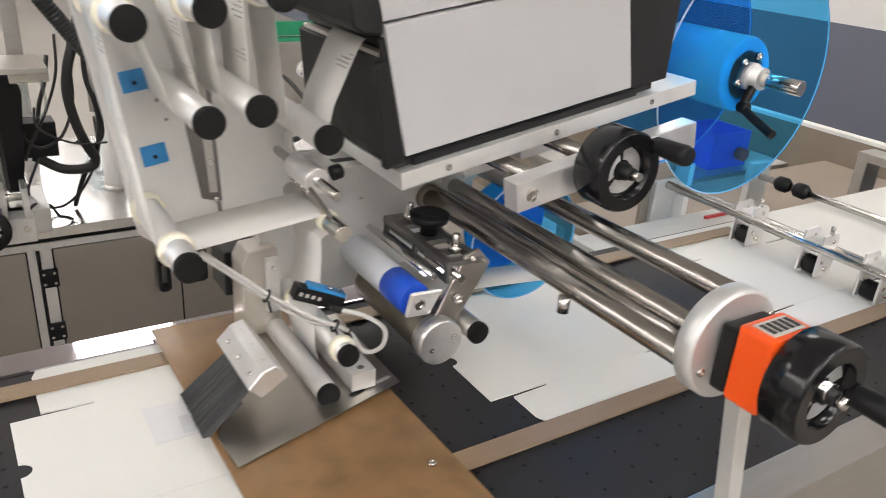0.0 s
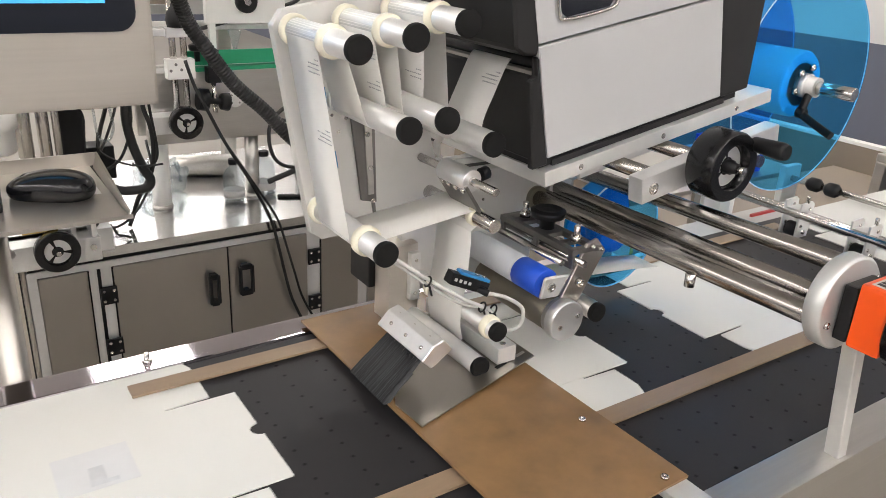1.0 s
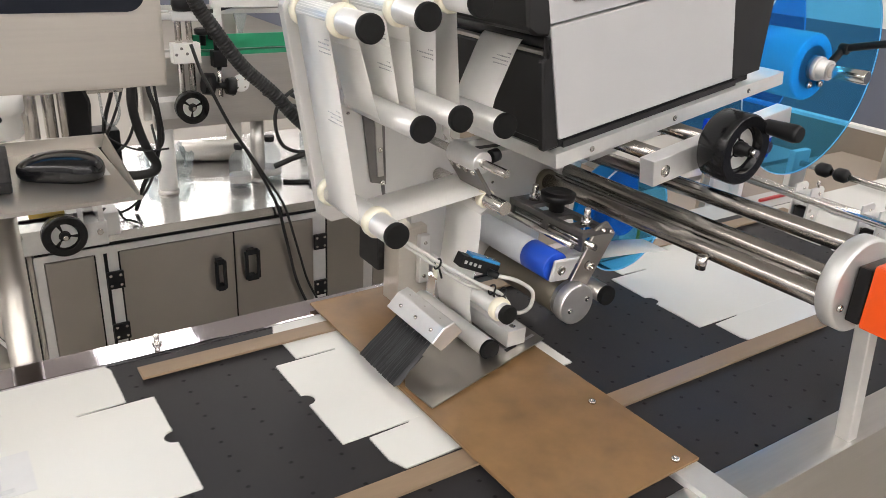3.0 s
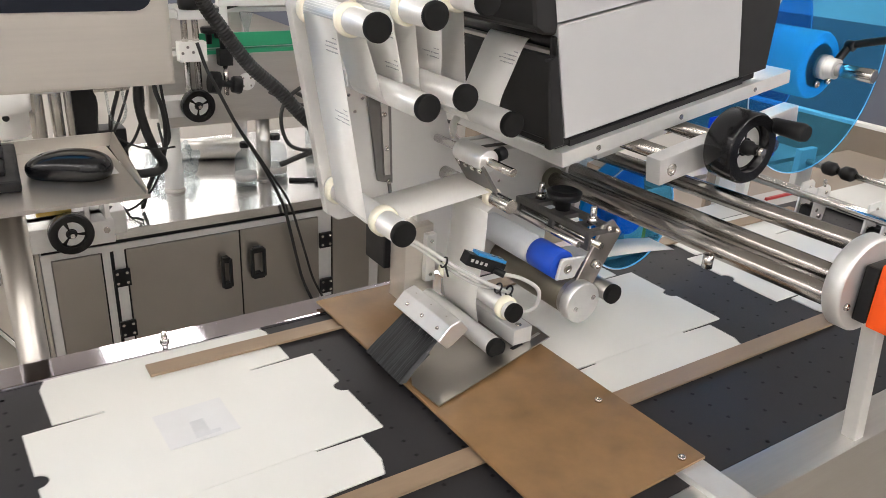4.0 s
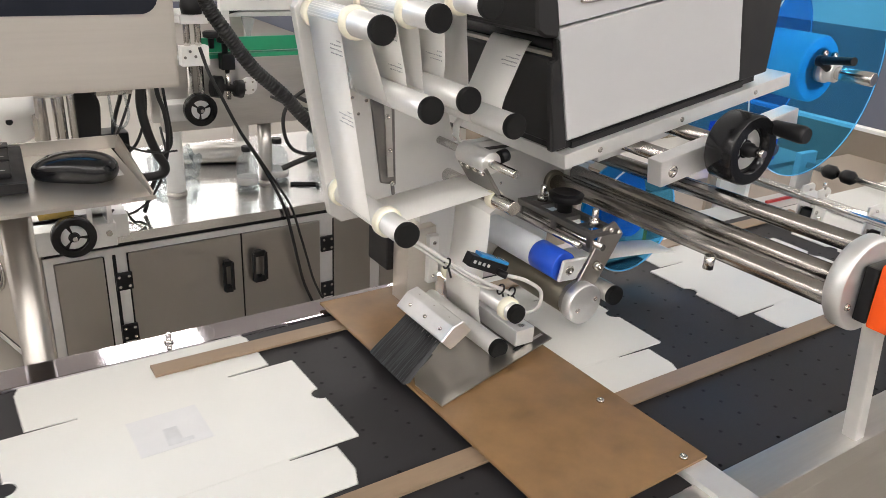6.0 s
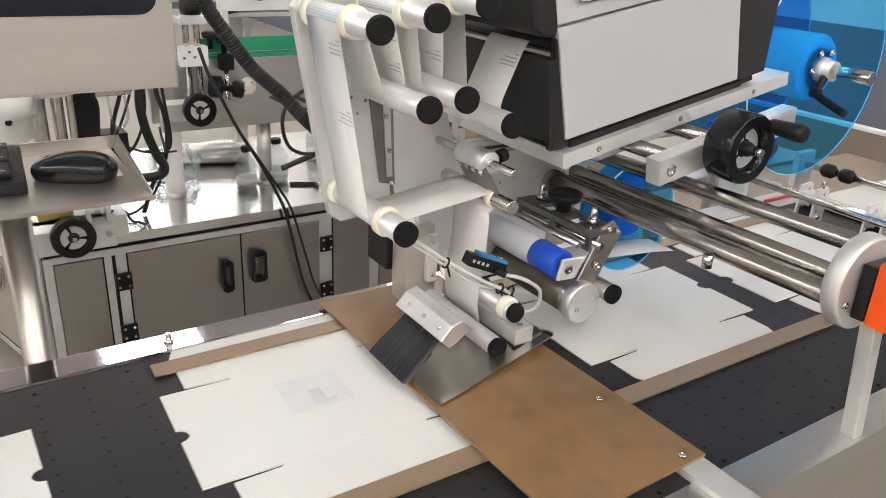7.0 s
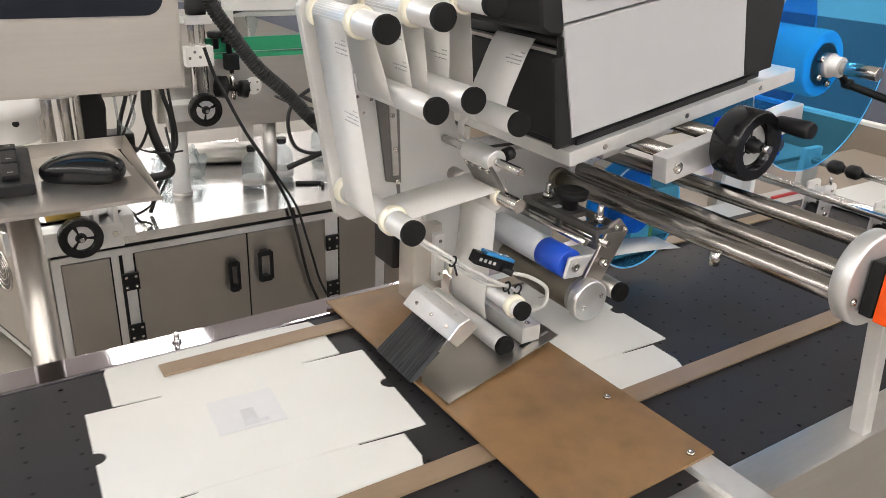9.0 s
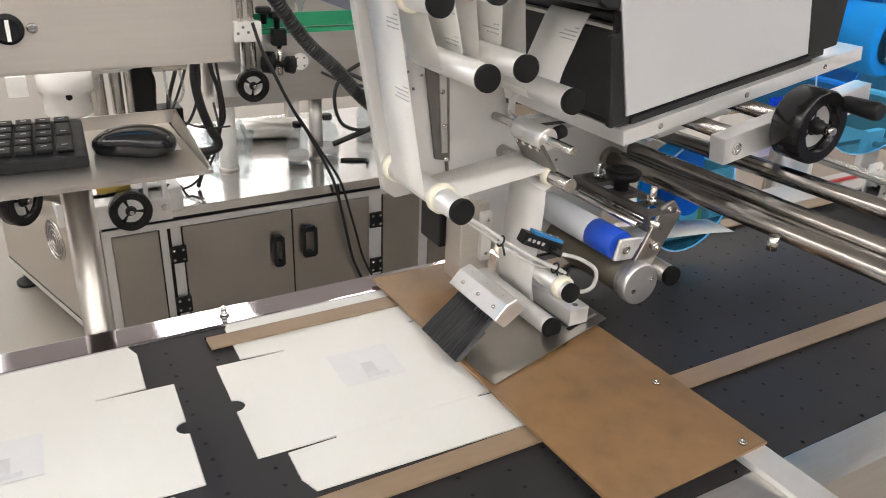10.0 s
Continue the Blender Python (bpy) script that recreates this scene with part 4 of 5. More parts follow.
# ---- operator console beyond the belt ----
TRAY = mat("satin_tray_steel", (0.50, 0.47, 0.43), 0.30, 0.9, 0.05, 6, rvar=0.04)
def console():
    c = thing("control_console", "stainless touch screen enclosure on a round pole", "control console")
    part("enclosure", B(-0.62, -0.124, 0.440, 0.60, 1.213, 1.58, 0.004), CREAM, c, "warm brushed stainless enclosure")
    bm = bmesh.new()
    pts = []
    for cx, cz, a0 in ((-0.166, 1.327, -90), (-0.166, 1.54, 0), (-0.58, 1.54, 90), (-0.58, 1.327, 180)):
        pts += [(cx + 0.022 * math.cos(math.radians(a0 + 15 * k)), cz + 0.022 * math.sin(math.radians(a0 + 15 * k))) for k in range(7)]
    sc = part("screen_bezel", prism(pts, 0.4345, 0.4395), SCREEN, c, "black rounded screen bezel")
    part("screen_page", B(-0.562, -0.178, 0.4335, 0.4343, 1.338, 1.53), SCREEN_LIT, sc, "lit blue screen page")
    k = part("selector_switch", lathe(bmesh.new(), (-0.377, 0.4395, 1.266), (-0.377, 0.424, 1.266), [(0, 0.017), (0.004, 0.017), (0.006, 0.013), (0.015, 0.012)], 28), BLACK, c, "black selector switch")
    part("pointer", B(-0.379, -0.375, 0.4225, 0.4238, 1.255, 1.278, 0, None), PAPER, k)
    screw(c, (-0.352, 0.4395, 1.266), (0, -1, 0), 0.006, 0.004)
    part("pole", C((-0.337, 0.43, 0.0), (-0.337, 0.43, 1.1315), 0.0185, 36), STEEL_MATT, c, "polished round pole")
    part("pole_foot", C((-0.337, 0.43, 0.0), (-0.337, 0.43, 0.015), 0.12, 36, 0.003), STEEL, c)
    part("upper_pole", C((-0.60, 0.50, 1.0), (-0.60, 0.52, 1.2125), 0.02, 28), CHROME, c)
    t = thing("keyboard_tray", "shallow stainless steel tray holding keyboard and mouse", "tray")
    part("pan", B(-0.70, -0.212, 0.262, 0.466, 1.132, 1.135), TRAY, t)
    part("rear_lip", B(-0.70, -0.204, 0.464, 0.466, 1.1352, 1.152), TRAY, t)
    bm = bmesh.new()
    v = [bm.verts.new(p) for p in ((-0.213, 0.263, 1.132), (-0.208, 0.466, 1.132), (-0.203, 0.466, 1.152), (-0.211, 0.262, 1.139), (-0.211, 0.263, 1.132), (-0.206, 0.466, 1.132), (-0.201, 0.466, 1.152), (-0.209, 0.262, 1.139))]
    for f in ((0, 1, 2, 3), (7, 6, 5, 4), (0, 4, 5, 1), (1, 5, 6, 2), (2, 6, 7, 3), (3, 7, 4, 0)):
        bm.faces.new([v[i] for i in f])
    part("side_lip", bm, TRAY, t)
    part("front_lip", B(-0.70, -0.207, 0.2605, 0.2618, 1.1305, 1.135), TRAY, t)
    part("paper_note", B(-0.246, -0.222, 0.345, 0.42, 1.1352, 1.1356), PAPER, t)


console()


def mouse():
    bm = bmesh.new()
    bmesh.ops.create_uvsphere(bm, u_segments=28, v_segments=16, radius=1)
    for q in bm.verts:
        x, y, z = q.co
        z = math.copysign(abs(z) ** 0.75, z)
        z = max(z, -0.55)
        x, y = math.copysign(abs(x) ** 0.85, x), math.copysign(abs(y) ** 0.9, y)
        q.co = (x * 0.027 * (1 - 0.10 * y) * (1 - 0.10 * math.cos(3.1 * y)), y * 0.047, (z + 0.55) * 0.0200 * (1 - 0.14 * y * y - 0.10 * y))
    for f in bm.faces:
        f.smooth = True
    m = thing("computer_mouse", "black wireless mouse lying on the steel tray", "mouse", m=pose(-0.272, 0.356, 1.1352, 0, 0, 62))
    part("shell", bm, BLACK_GLOSS, m)
    part("scroll_wheel", C((-0.003, 0.027, 0.0215), (0.003, 0.027, 0.0215), 0.0045, 16), BLACK, m)


mouse()


def keyboard():
    k = thing("keyboard", "black computer keyboard with white key legends", "keyboard", m=pose(-0.325, 0.319, 1.1352, 2, 0, -4))
    part("case", B(-0.44, 0.0, 0.0, 0.138, 0.0, 0.0125, 0.004), BLACK, k)
    for col in range(8):
        for row in range(5):
            x = -0.022 - 0.0205 * col - (0.008 if col > 3 else 0)
            y = 0.020 + 0.0245 * row
            if col == 0 and row in (1, 3):
                continue
            tall = 0.0235 if col == 0 and row in (0, 2) else 0.0
            key = part("key", B(x - 0.0085, x + 0.0085, y, y + 0.0205 + tall, 0.0127, 0.0180, 0.0022), BLACK, k)
            part("legend", B(x - 0.003, x + 0.003, y + 0.011, y + 0.013, 0.0181, 0.0183), CABLE_GREY, key)


keyboard()


# ---- bottling machine in the background ----
CY = 1.704


def cabinet():
    c = thing("machine_cabinet", "low stainless steel machine cabinet with closed doors", "cabinet")
    part("carcass", slab([(-0.205, CY + 0.02), (1.25, CY + 0.02), (1.25, CY + 0.85), (-0.445, CY + 0.85)], 0.07, 0.495), STEEL, c)
    fr = bmesh.new()
    for x0, x1 in ((-0.215, -0.190), (-0.055, 0.012), (0.640, 0.690), (0.838, 0.875), (1.22, 1.26)):
        box(fr, x0, x1, CY - 0.004, CY + 0.0195, 0.09, 0.462)
    box(fr, -0.215, 1.26, CY - 0.004, CY + 0.0195, 0.462, 0.482)
    box(fr, -0.215, 1.26, CY - 0.004, CY + 0.0195, 0.07, 0.0895)
    part("face_frame", fr, ALU, c, "pale steel face frame")
    part("shadow_gap", B(-0.21, 1.255, CY - 0.001, CY + 0.0195, 0.4825, 0.500), BLACK, c, "black rubber seal")
    side = pose(-0.216, CY, 0, 0, 0, 16.46)
    part("side_panel", B(-0.010, -0.001, 0.0, 0.885, 0.07, 0.499, 0.001, side), CREAM, c, "stainless side panel")
    part("side_trim", B(-0.014, -0.0105, 0.004, 0.885, 0.07, 0.088, 0, side), ALU, c)
    part("side_joint", B(-0.0112, -0.0102, 0.006, 0.880, 0.0885, 0.094, 0, side), BLACK, c)
    part("corner_joint", B(-0.0125, -0.0102, 0.012, 0.018, 0.095, 0.498, 0, side), BLACK, c)
    o = side @ Vector((-0.013, 0.345, 0.345))
    ax = side.to_3x3() @ Vector((1, 0, 0))
    fan = part("fan_guard", torus(bmesh.new(), o, ax, 0.070, 0.004, 30, 6), CHROME, c, "round wire fan guard")
    for r in (0.018, 0.035, 0.053):
        part("guard_ring", torus(bmesh.new(), o, ax, r, 0.0022, 24, 6), CHROME, fan)
    part("fan_opening", C(o + ax * 0.0005, o + ax * 0.0025, 0.066, 30), GUN, fan, "dark fan opening")
    for x0, x1, hx in ((-0.188, -0.057, None), (0.014, 0.360, 0.307), (0.365, 0.638, 0.413), (0.692, 0.836, None), (0.877, 1.218, 0.92)):
        d = part("door", B(x0, x1, CY - 0.009, CY + 0.012, 0.092, 0.460, 0.003), STEEL_MATT, c, "satin stainless door")
        part("door_edge", B(x0 + 0.002, x1 - 0.002, CY - 0.0005, CY + 0.010, 0.0905, 0.4615), BLACK, d)
        if hx:
            z0, hw = (0.275, 0.018) if hx < 0.4 else (0.29, 0.025)
            hb = bmesh.new()
            for a, b in (((hx, CY - 0.028, z0), (hx, CY - 0.028, z0 + 0.10)),):
                box(hb, hx - hw + 0.006, hx + hw - 0.006, CY - 0.036, CY - 0.024, z0, z0 + 0.018, 0.003)
                box(hb, hx - hw + 0.006, hx + hw - 0.006, CY - 0.036, CY - 0.024, z0 + 0.092, z0 + 0.11, 0.003)
                box(hb, hx - hw, hx - hw + 0.010, CY - 0.038, CY - 0.024, z0 + 0.006, z0 + 0.104, 0.003)
                box(hb, hx + hw - 0.010, hx + hw, CY - 0.038, CY - 0.024, z0 + 0.006, z0 + 0.104, 0.003)
                box(hb, hx - 0.010, hx + 0.010, CY - 0.024, CY - 0.0092, z0 + 0.002, z0 + 0.018)
                box(hb, hx - 0.010, hx + 0.010, CY - 0.024, CY - 0.0092, z0 + 0.092, z0 + 0.108)
            part("handle", hb, BLACK, d, "black plastic pull handle")
    for x in (-0.006, 0.663):
        for z in (0.20, 0.375):
            h = part("hinge", B(x - 0.024, x + 0.024, CY - 0.020, CY - 0.0095, z - 0.028, z + 0.028, 0.003), BLACK, c, "black plastic hinge")
            for dx in (-0.014, 0.014):
                for dz in (-0.016, 0.016):
                    screw(h, (x + dx, CY - 0.020, z + dz), (0, -1, 0), 0.0045, 0.001)
    part("frame_gap", B(-0.031, -0.021, CY - 0.0055, CY - 0.0042, 0.092, 0.461), BLACK, c)
    for x in (0.0128, 0.3625, 0.6905, -0.0562):
        part("door_gap", B(x - 0.0035, x + 0.0035, CY - 0.0062, CY - 0.0045, 0.092, 0.461), BLACK, c)
    for x, y in ((-0.16, CY + 0.08), (-0.425, CY + 0.775), (1.2, CY + 0.08), (1.2, CY + 0.78)):
        part("levelling_foot", lathe(bmesh.new(), (x, y, 0.0), (x, y, 0.07), [(0, 0.045), (0.012, 0.045), (0.028, 0.018), (0.07, 0.010)], 24), BLACK, c, "black levelling foot")
    solid("worktop", slab([(-0.235, CY - 0.018), (1.30, CY - 0.018), (1.30, CY + 0.86), (-0.49, CY + 0.86)], 0.5005, 0.530), STEEL_TOP, "polished stainless worktop over the machine cabinet", "worktop")


cabinet()
WT = 0.530


def machine_post(x, y, z0, z1, r=0.012):
    return C((x, y, z0), (x, y, z1), r, 24)


def bottling_gear():
    g = thing("bottle_conveyor", "stainless bottle conveyor beam with green guides", "bottle conveyor")
    part("beam", B(0.20, 2.0, 1.900, 1.93, 0.760, 0.985, 0.003), STEEL, g, "stainless side beam")
    part("rear_beam", B(0.20, 2.0, 2.03, 2.06, 0.760, 0.985, 0.003), STEEL, g)
    part("chain", B(0.20, 2.0, 1.931, 2.029, 0.95, 0.978), CABLE_GREY, g, "grey slat chain")
    part("wear_strip", B(0.33, 2.0, 1.893, 1.935, 0.9855, 0.997), GREEN, g, "green wear strip")
    part("green_guide", B(0.335, 2.0, 1.905, 1.915, 1.004, 1.048, 0.001), GREEN, g, "green bottle guide")
    part("guide_backing", B(0.335, 2.0, 1.9155, 1.93, 1.000, 1.004), ALU, g)
    for x in (0.481, 0.86, 1.3):
        f = part("bearing_flange", C((x, 1.8995, 0.893), (x, 1.888, 0.893), 0.028, 32, 0.002), PAPER, g, "white bearing flange")
        for a in (45, 135, 225, 315):
            screw(f, (x + 0.018 * math.cos(math.radians(a)), 1.888, 0.893 + 0.018 * math.sin(math.radians(a))), (0, -1, 0), 0.0035, 0.001)
    for x in (0.24, 0.555, 1.1, 1.7):
        part("leg", machine_post(x, 1.965, WT, 0.7595, 0.024 if x > 0.3 else 0.03), STEEL if x > 0.3 else PAPER, g)
        part("leg_foot", lathe(bmesh.new(), (x, 1.965, WT), (x, 1.965, WT + 0.012), [(0, 0.034), (0.006, 0.034), (0.012, 0.03)], 24), STEEL, g)
    t = thing("guide_clamp_tower", "twin steel posts with white clamp blocks and handwheel", "clamp tower")
    for x in (0.283, 0.316):
        part("post", machine_post(x, 1.86, 0.8665, 1.32, 0.010), CHROME, t)
    part("clamp_block", B(0.258, 0.342, 1.838, 1.876, 0.975, 1.035, 0.003), PAPER, t, "white clamp block")
    for dx, dz in ((0.268, 1.002), (0.300, 1.004), (0.284, 1.020)):
        screw(t, (dx, 1.838, dz), (0, -1, 0), 0.0045, 0.001, material=GUN)
    part("clamp_block", B(0.262, 0.345, 1.838, 1.876, 1.10, 1.128, 0.003), ALU, t)
    part("cable_clip", B(0.185, 0.262, 1.845, 1.874, 1.104, 1.124, 0.003), ALU, t)
    part("cross_block", B(0.195, 0.33, 1.825, 1.8995, 0.812, 0.866, 0.003), ALU, t)
    part("spindle", C((0.291, 1.876, 0.850), (0.291, 1.80, 0.850), 0.009, 16), CHROME, t)
    for x, z in ((0.36, 1.052), (0.402, 1.036)):
        k = part("star_knob", lathe(bmesh.new(), (x, 1.872, z - 0.03), (x, 1.872, z + 0.022), [(0, 0.009), (0.03, 0.010), (0.034, 0.024), (0.048, 0.026), (0.052, 0.02)], 10), BLACK, t, "black star knob")
    part("knob_block", B(0.384, 0.426, 1.85, 1.888, 0.955, 1.005, 0.004), BLACK, t)
    part("knob_stem", C((0.405, 1.868, 0.86), (0.405, 1.868, 0.96), 0.008, 14), CHROME, t)
    part("side_knob", lathe(bmesh.new(), (0.352, 1.868, 0.905), (0.455, 1.868, 0.888), [(0, 0.034), (0.03, 0.036), (0.034, 0.012), (0.07, 0.012), (0.074, 0.026), (0.10, 0.03)], 8), BLACK, t, "black side knob")
    part("top_fitting", lathe(bmesh.new(), (0.300, 1.85, 1.13), (0.300, 1.85, 1.20), [(0, 0.03), (0.02, 0.034), (0.04, 0.03), (0.07, 0.012)], 16), BLACK, t)
    w = thing("guide_handwheel", "black handwheel with pale spokes on the clamp tower", "handwheel", "handwheels")
    handwheel((0.291, 1.80, 0.850), (0, -1, 0), 0.050, 0.03, w, "wheel", 40, False)


bottling_gear()


def corner_slide():
    s = thing("slide_unit", "aluminium slide unit with black handwheel and brass block", "slide unit")
    part("base", B(-0.27, -0.025, 1.60, 1.70, 0.531, 0.60, 0.004), ALU, s)
    part("brass_block", B(-0.215, -0.128, 1.60, 1.66, 0.635, 0.672, 0.002), BRASS, s)
    part("carriage", B(-0.128, -0.098, 1.60, 1.66, 0.636, 0.662, 0.002), PAPER, s)
    cl = bmesh.new()
    box(cl, -0.098, -0.084, 1.60, 1.68, 0.601, 0.682, 0.002)
    box(cl, -0.046, -0.032, 1.60, 1.68, 0.601, 0.682, 0.002)
    part("cheek", cl, ALU_BRIGHT, s)
    part("spindle", C((-0.21, 1.64, 0.648), (-0.04, 1.64, 0.648), 0.010, 18), CHROME, s)
    part("lock_screw", C((-0.046, 1.60, 0.572), (-0.046, 1.593, 0.572), 0.009, 6), CHROME, s)
    w = thing("slide_unit_handwheel", "black handwheel on the aluminium slide unit", "handwheel", "handwheels")
    handwheel((-0.140, 1.575, 0.587), (0, -1, 0), 0.057, 0.032, w, "wheel", 10, False)
    q = thing("lower_handwheel", "black handwheel below the keyboard tray", "handwheel", "handwheels")
    handwheel((-0.40, 1.30, 0.757), (0.7, -0.6, 0), 0.058, 0.032, q, "wheel", 10, False)
    part("bracket", tube([(-0.40, 1.32, 0.757), (-0.33, 1.45, 0.70), (-0.24, 1.62, 0.575)], 0.012, 10), STEEL, q)


corner_slide()


def filling_heads():
    f = thing("filling_station", "white and steel filling heads on steel columns", "filling station")
    part("base_block", B(-0.32, 0.02, 1.66, 1.86, WT + 0.001, 0.60, 0.004), ALU, f)
    part("column", machine_post(-0.165, 1.70, 0.60, 1.2, 0.02), CHROME, f)
    part("column", machine_post(-0.115, 1.72, 0.60, 1.2, 0.016), CHROME, f)
    part("column", machine_post(-0.085, 1.70, 0.60, 1.2, 0.010), CHROME, f)
    part("collar_plate", lathe(bmesh.new(), (-0.14, 1.70, 0.955), (-0.14, 1.70, 0.972), [(0, 0.075), (0.003, 0.08), (0.013, 0.08), (0.017, 0.075)], 36), PAPER, f, "white round collar plate")
    h = part("filling_head", lathe(bmesh.new(), (-0.25, 1.58, 0.870), (-0.25, 1.58, 0.985), [(0, 0.052), (0.004, 0.056), (0.06, 0.056), (0.062, 0.064), (0.115, 0.066)], 36), PAPER, f, "white round filling head")
    part("port", C((-0.25, 1.5235, 0.925), (-0.25, 1.5215, 0.925), 0.008, 16), BLACK, h)
    part("nozzle", C((-0.25, 1.58, 0.80), (-0.25, 1.58, 0.870), 0.012, 16), GLASS, h)
    part("head_plate", B(-0.335, 0.05, 1.56, 1.74, 0.986, 1.0, 0.002), STEEL, f)
    part("side_block", B(-0.38, -0.335, 1.56, 1.60, 0.925, 0.975, 0.003), PAPER, f)
    part("valve", B(-0.035, 0.055, 1.60, 1.66, 0.955, 0.985, 0.003), CHROME, f)
    part("air_line", tube([(0.035, 1.60, 0.96), (0.04, 1.60, 0.90), (0.022, 1.60, 0.868), (0.0, 1.60, 0.885), (-0.005, 1.60, 0.955)], 0.004, 8), GLASS, f, "clear air hose")
    part("dark_cloth", prism([(-0.075, 0.62), (-0.075, 0.955), (-0.02, 0.95), (0.0, 0.90), (-0.03, 0.70), (-0.02, 0.62)], 1.75, 1.79, 0.01), BLACK, f, "black cover")
    part("valve_island", B(-0.02, 0.075, 1.80, 1.88, 0.70, 0.80, 0.006), BLACK, f, "black valve block")


filling_heads()


def even(pts, step):
    """Points at even distances along the curve through pts."""
    p = spline(pts, 24)
    out, left = [p[0]], step
    for a, b in zip(p, p[1:]):
        d = (b - a).length
        while d >= left:
            a = a + (b - a) * (left / d)
            d -= left
            out.append(a)
            left = step
        left -= d
    return out


def hose(name, label, pts, r, ribs=0.0, material=None, per=8):
    if ribs:
        pts, per = even(pts, 0.0024), 1
    return solid(name, tube(pts, r, 12, ribs, per), material or HOSE, label, "hose" if r > 0.007 else "cable", "hoses and cables")


hose("corrugated_hose", "thick black corrugated cable hose", [(-0.0947, 0.49, 1.402), (-0.0573, 0.53, 1.3106), (-0.0319, 0.53, 1.2682), (0.0066, 0.53, 1.2146), (0.0489, 0.525, 1.1743), (0.0888, 0.51, 1.1275), (0.124, 0.43, 1.0934), (0.165, 0.33, 1.09), (0.18, 0.236, 1.10)], 0.0098, 0.13, None, 30)
hose("black_cable", "thin black cable hanging over the cabinet doors", [(0.264, 1.67, 1.06), (0.285, 1.665, 0.985), (0.310, 1.66, 0.928), (0.363, 1.66, 0.813), (0.437, 1.66, 0.679), (0.498, 1.66, 0.545), (0.525, 1.66, 0.43), (0.543, 1.665, 0.347), (0.570, 1.67, 0.24), (0.62, 1.66, 0.12), (0.68, 1.6, 0.004)], 0.005)
hose("black_cable", "second thin black cable hanging over the cabinet doors", [(0.372, 1.666, 0.800), (0.455, 1.66, 0.66), (0.520, 1.66, 0.545), (0.552, 1.655, 0.43), (0.575, 1.66, 0.347), (0.605, 1.66, 0.24), (0.66, 1.64, 0.12), (0.72, 1.6, 0.004)], 0.004)
hose("black_cable", "black cable looped beside the head plate", [(0.30, 0.236, 1.16), (0.40, 0.7, 1.07), (0.52, 1.22, 1.03), (0.460, 1.30, 1.012), (0.395, 1.30, 0.985), (0.363, 1.30, 0.945), (0.362, 1.30, 0.89), (0.385, 1.30, 0.845), (0.441, 1.30, 0.827), (0.50, 1.30, 0.845), (0.58, 1.30, 0.90), (0.56, 1.7, 0.86), (0.56, 1.899, 0.85)], 0.005)
hose("black_cable", "flat black cable end above the worktop", [(0.36, 1.32, 0.790), (0.44, 1.30, 0.822), (0.50, 1.30, 0.840), (0.60, 1.30, 0.85), (0.66, 1.7, 0.84), (0.66, 1.899, 0.84)], 0.0075)
hose("black_cable", "thick black cable hanging down beside the clamp tower", [(0.20, 1.86, 1.115), (0.165, 1.80, 1.085), (0.142, 1.78, 1.02), (0.120, 1.78, 0.95), (0.112, 1.78, 0.88), (0.124, 1.78, 0.80), (0.146, 1.78, 0.73), (0.165, 1.78, 0.69), (0.15, 1.78, 0.665), (0.08, 1.80, 0.66), (0.01, 1.82, 0.70)], 0.014)
hose("black_cable", "thin black cable hanging down beside the clamp tower", [(0.22, 1.86, 1.115), (0.19, 1.80, 1.07), (0.168, 1.80, 0.99), (0.167, 1.80, 0.912), (0.1825, 1.80, 0.851), (0.187, 1.80, 0.78), (0.172, 1.80, 0.702), (0.13, 1.80, 0.63), (0.10, 1.82, WT + 0.007)], 0.007)
hose("black_cable", "black cable sagging from the valve block", [(0.03, 1.80, 0.80), (0.04, 1.78, 0.86), (0.06, 1.78, 0.92), (0.075, 1.80, 0.985)], 0.006)
hose("black_cable", "black cable lying on the worktop", [(0.19, 1.9, 0.78), (0.175, 1.8, 0.70), (0.12, 1.78, 0.60), (0.05, 1.80, 0.545), (-0.02, 1.78, 0.60), (0.02, 1.8, 0.70)], 0.004)
hose("black_cable", "short black cable offcut lying on the worktop", [(0.62, 1.90, WT + 0.006), (0.66, 1.88, WT + 0.006), (0.70, 1.86, WT + 0.006), (0.69, 1.82, WT + 0.006)], 0.006)
hose("black_cable", "tangled thin cable end beside the slide unit", [(-0.030, 1.66, 0.603), (-0.012, 1.70, 0.600), (0.005, 1.73, 0.575), (0.025, 1.72, 0.585), (0.045, 1.72, 0.550), (0.062, 1.72, 0.545), (0.080, 1.72, 0.534)], 0.004)

hose("black_cable", "black cable looping below the filling heads", [(0.134, 1.78, 1.073), (0.127, 1.78, 0.968), (0.123, 1.78, 0.859), (0.086, 1.78, 0.765), (0.031, 1.78, 0.734), (-0.004, 1.78, 0.757), (-0.016, 1.78, 0.798)], 0.0045)
hose("black_cable", "black cable drooping in front of the valve block", [(0.096, 1.76, 1.047), (0.088, 1.76, 0.943), (0.049, 1.76, 0.837), (-0.002, 1.76, 0.743), (-0.015, 1.76, 0.707)], 0.004)
hose("black_cable", "black cable hanging in a deep loop to the worktop", [(0.176, 1.80, 1.024), (0.186, 1.80, 0.898), (0.196, 1.80, 0.758), (0.158, 1.80, 0.722), (0.122, 1.80, 0.739)], 0.0045)
hose("black_cable", "thin cable resting its loop above the worktop", [(0.022, 1.74, 0.859), (0.023, 1.74, 0.805), (0.080, 1.74, 0.763), (0.136, 1.74, 0.746), (0.196, 1.74, 0.746)], 0.003)

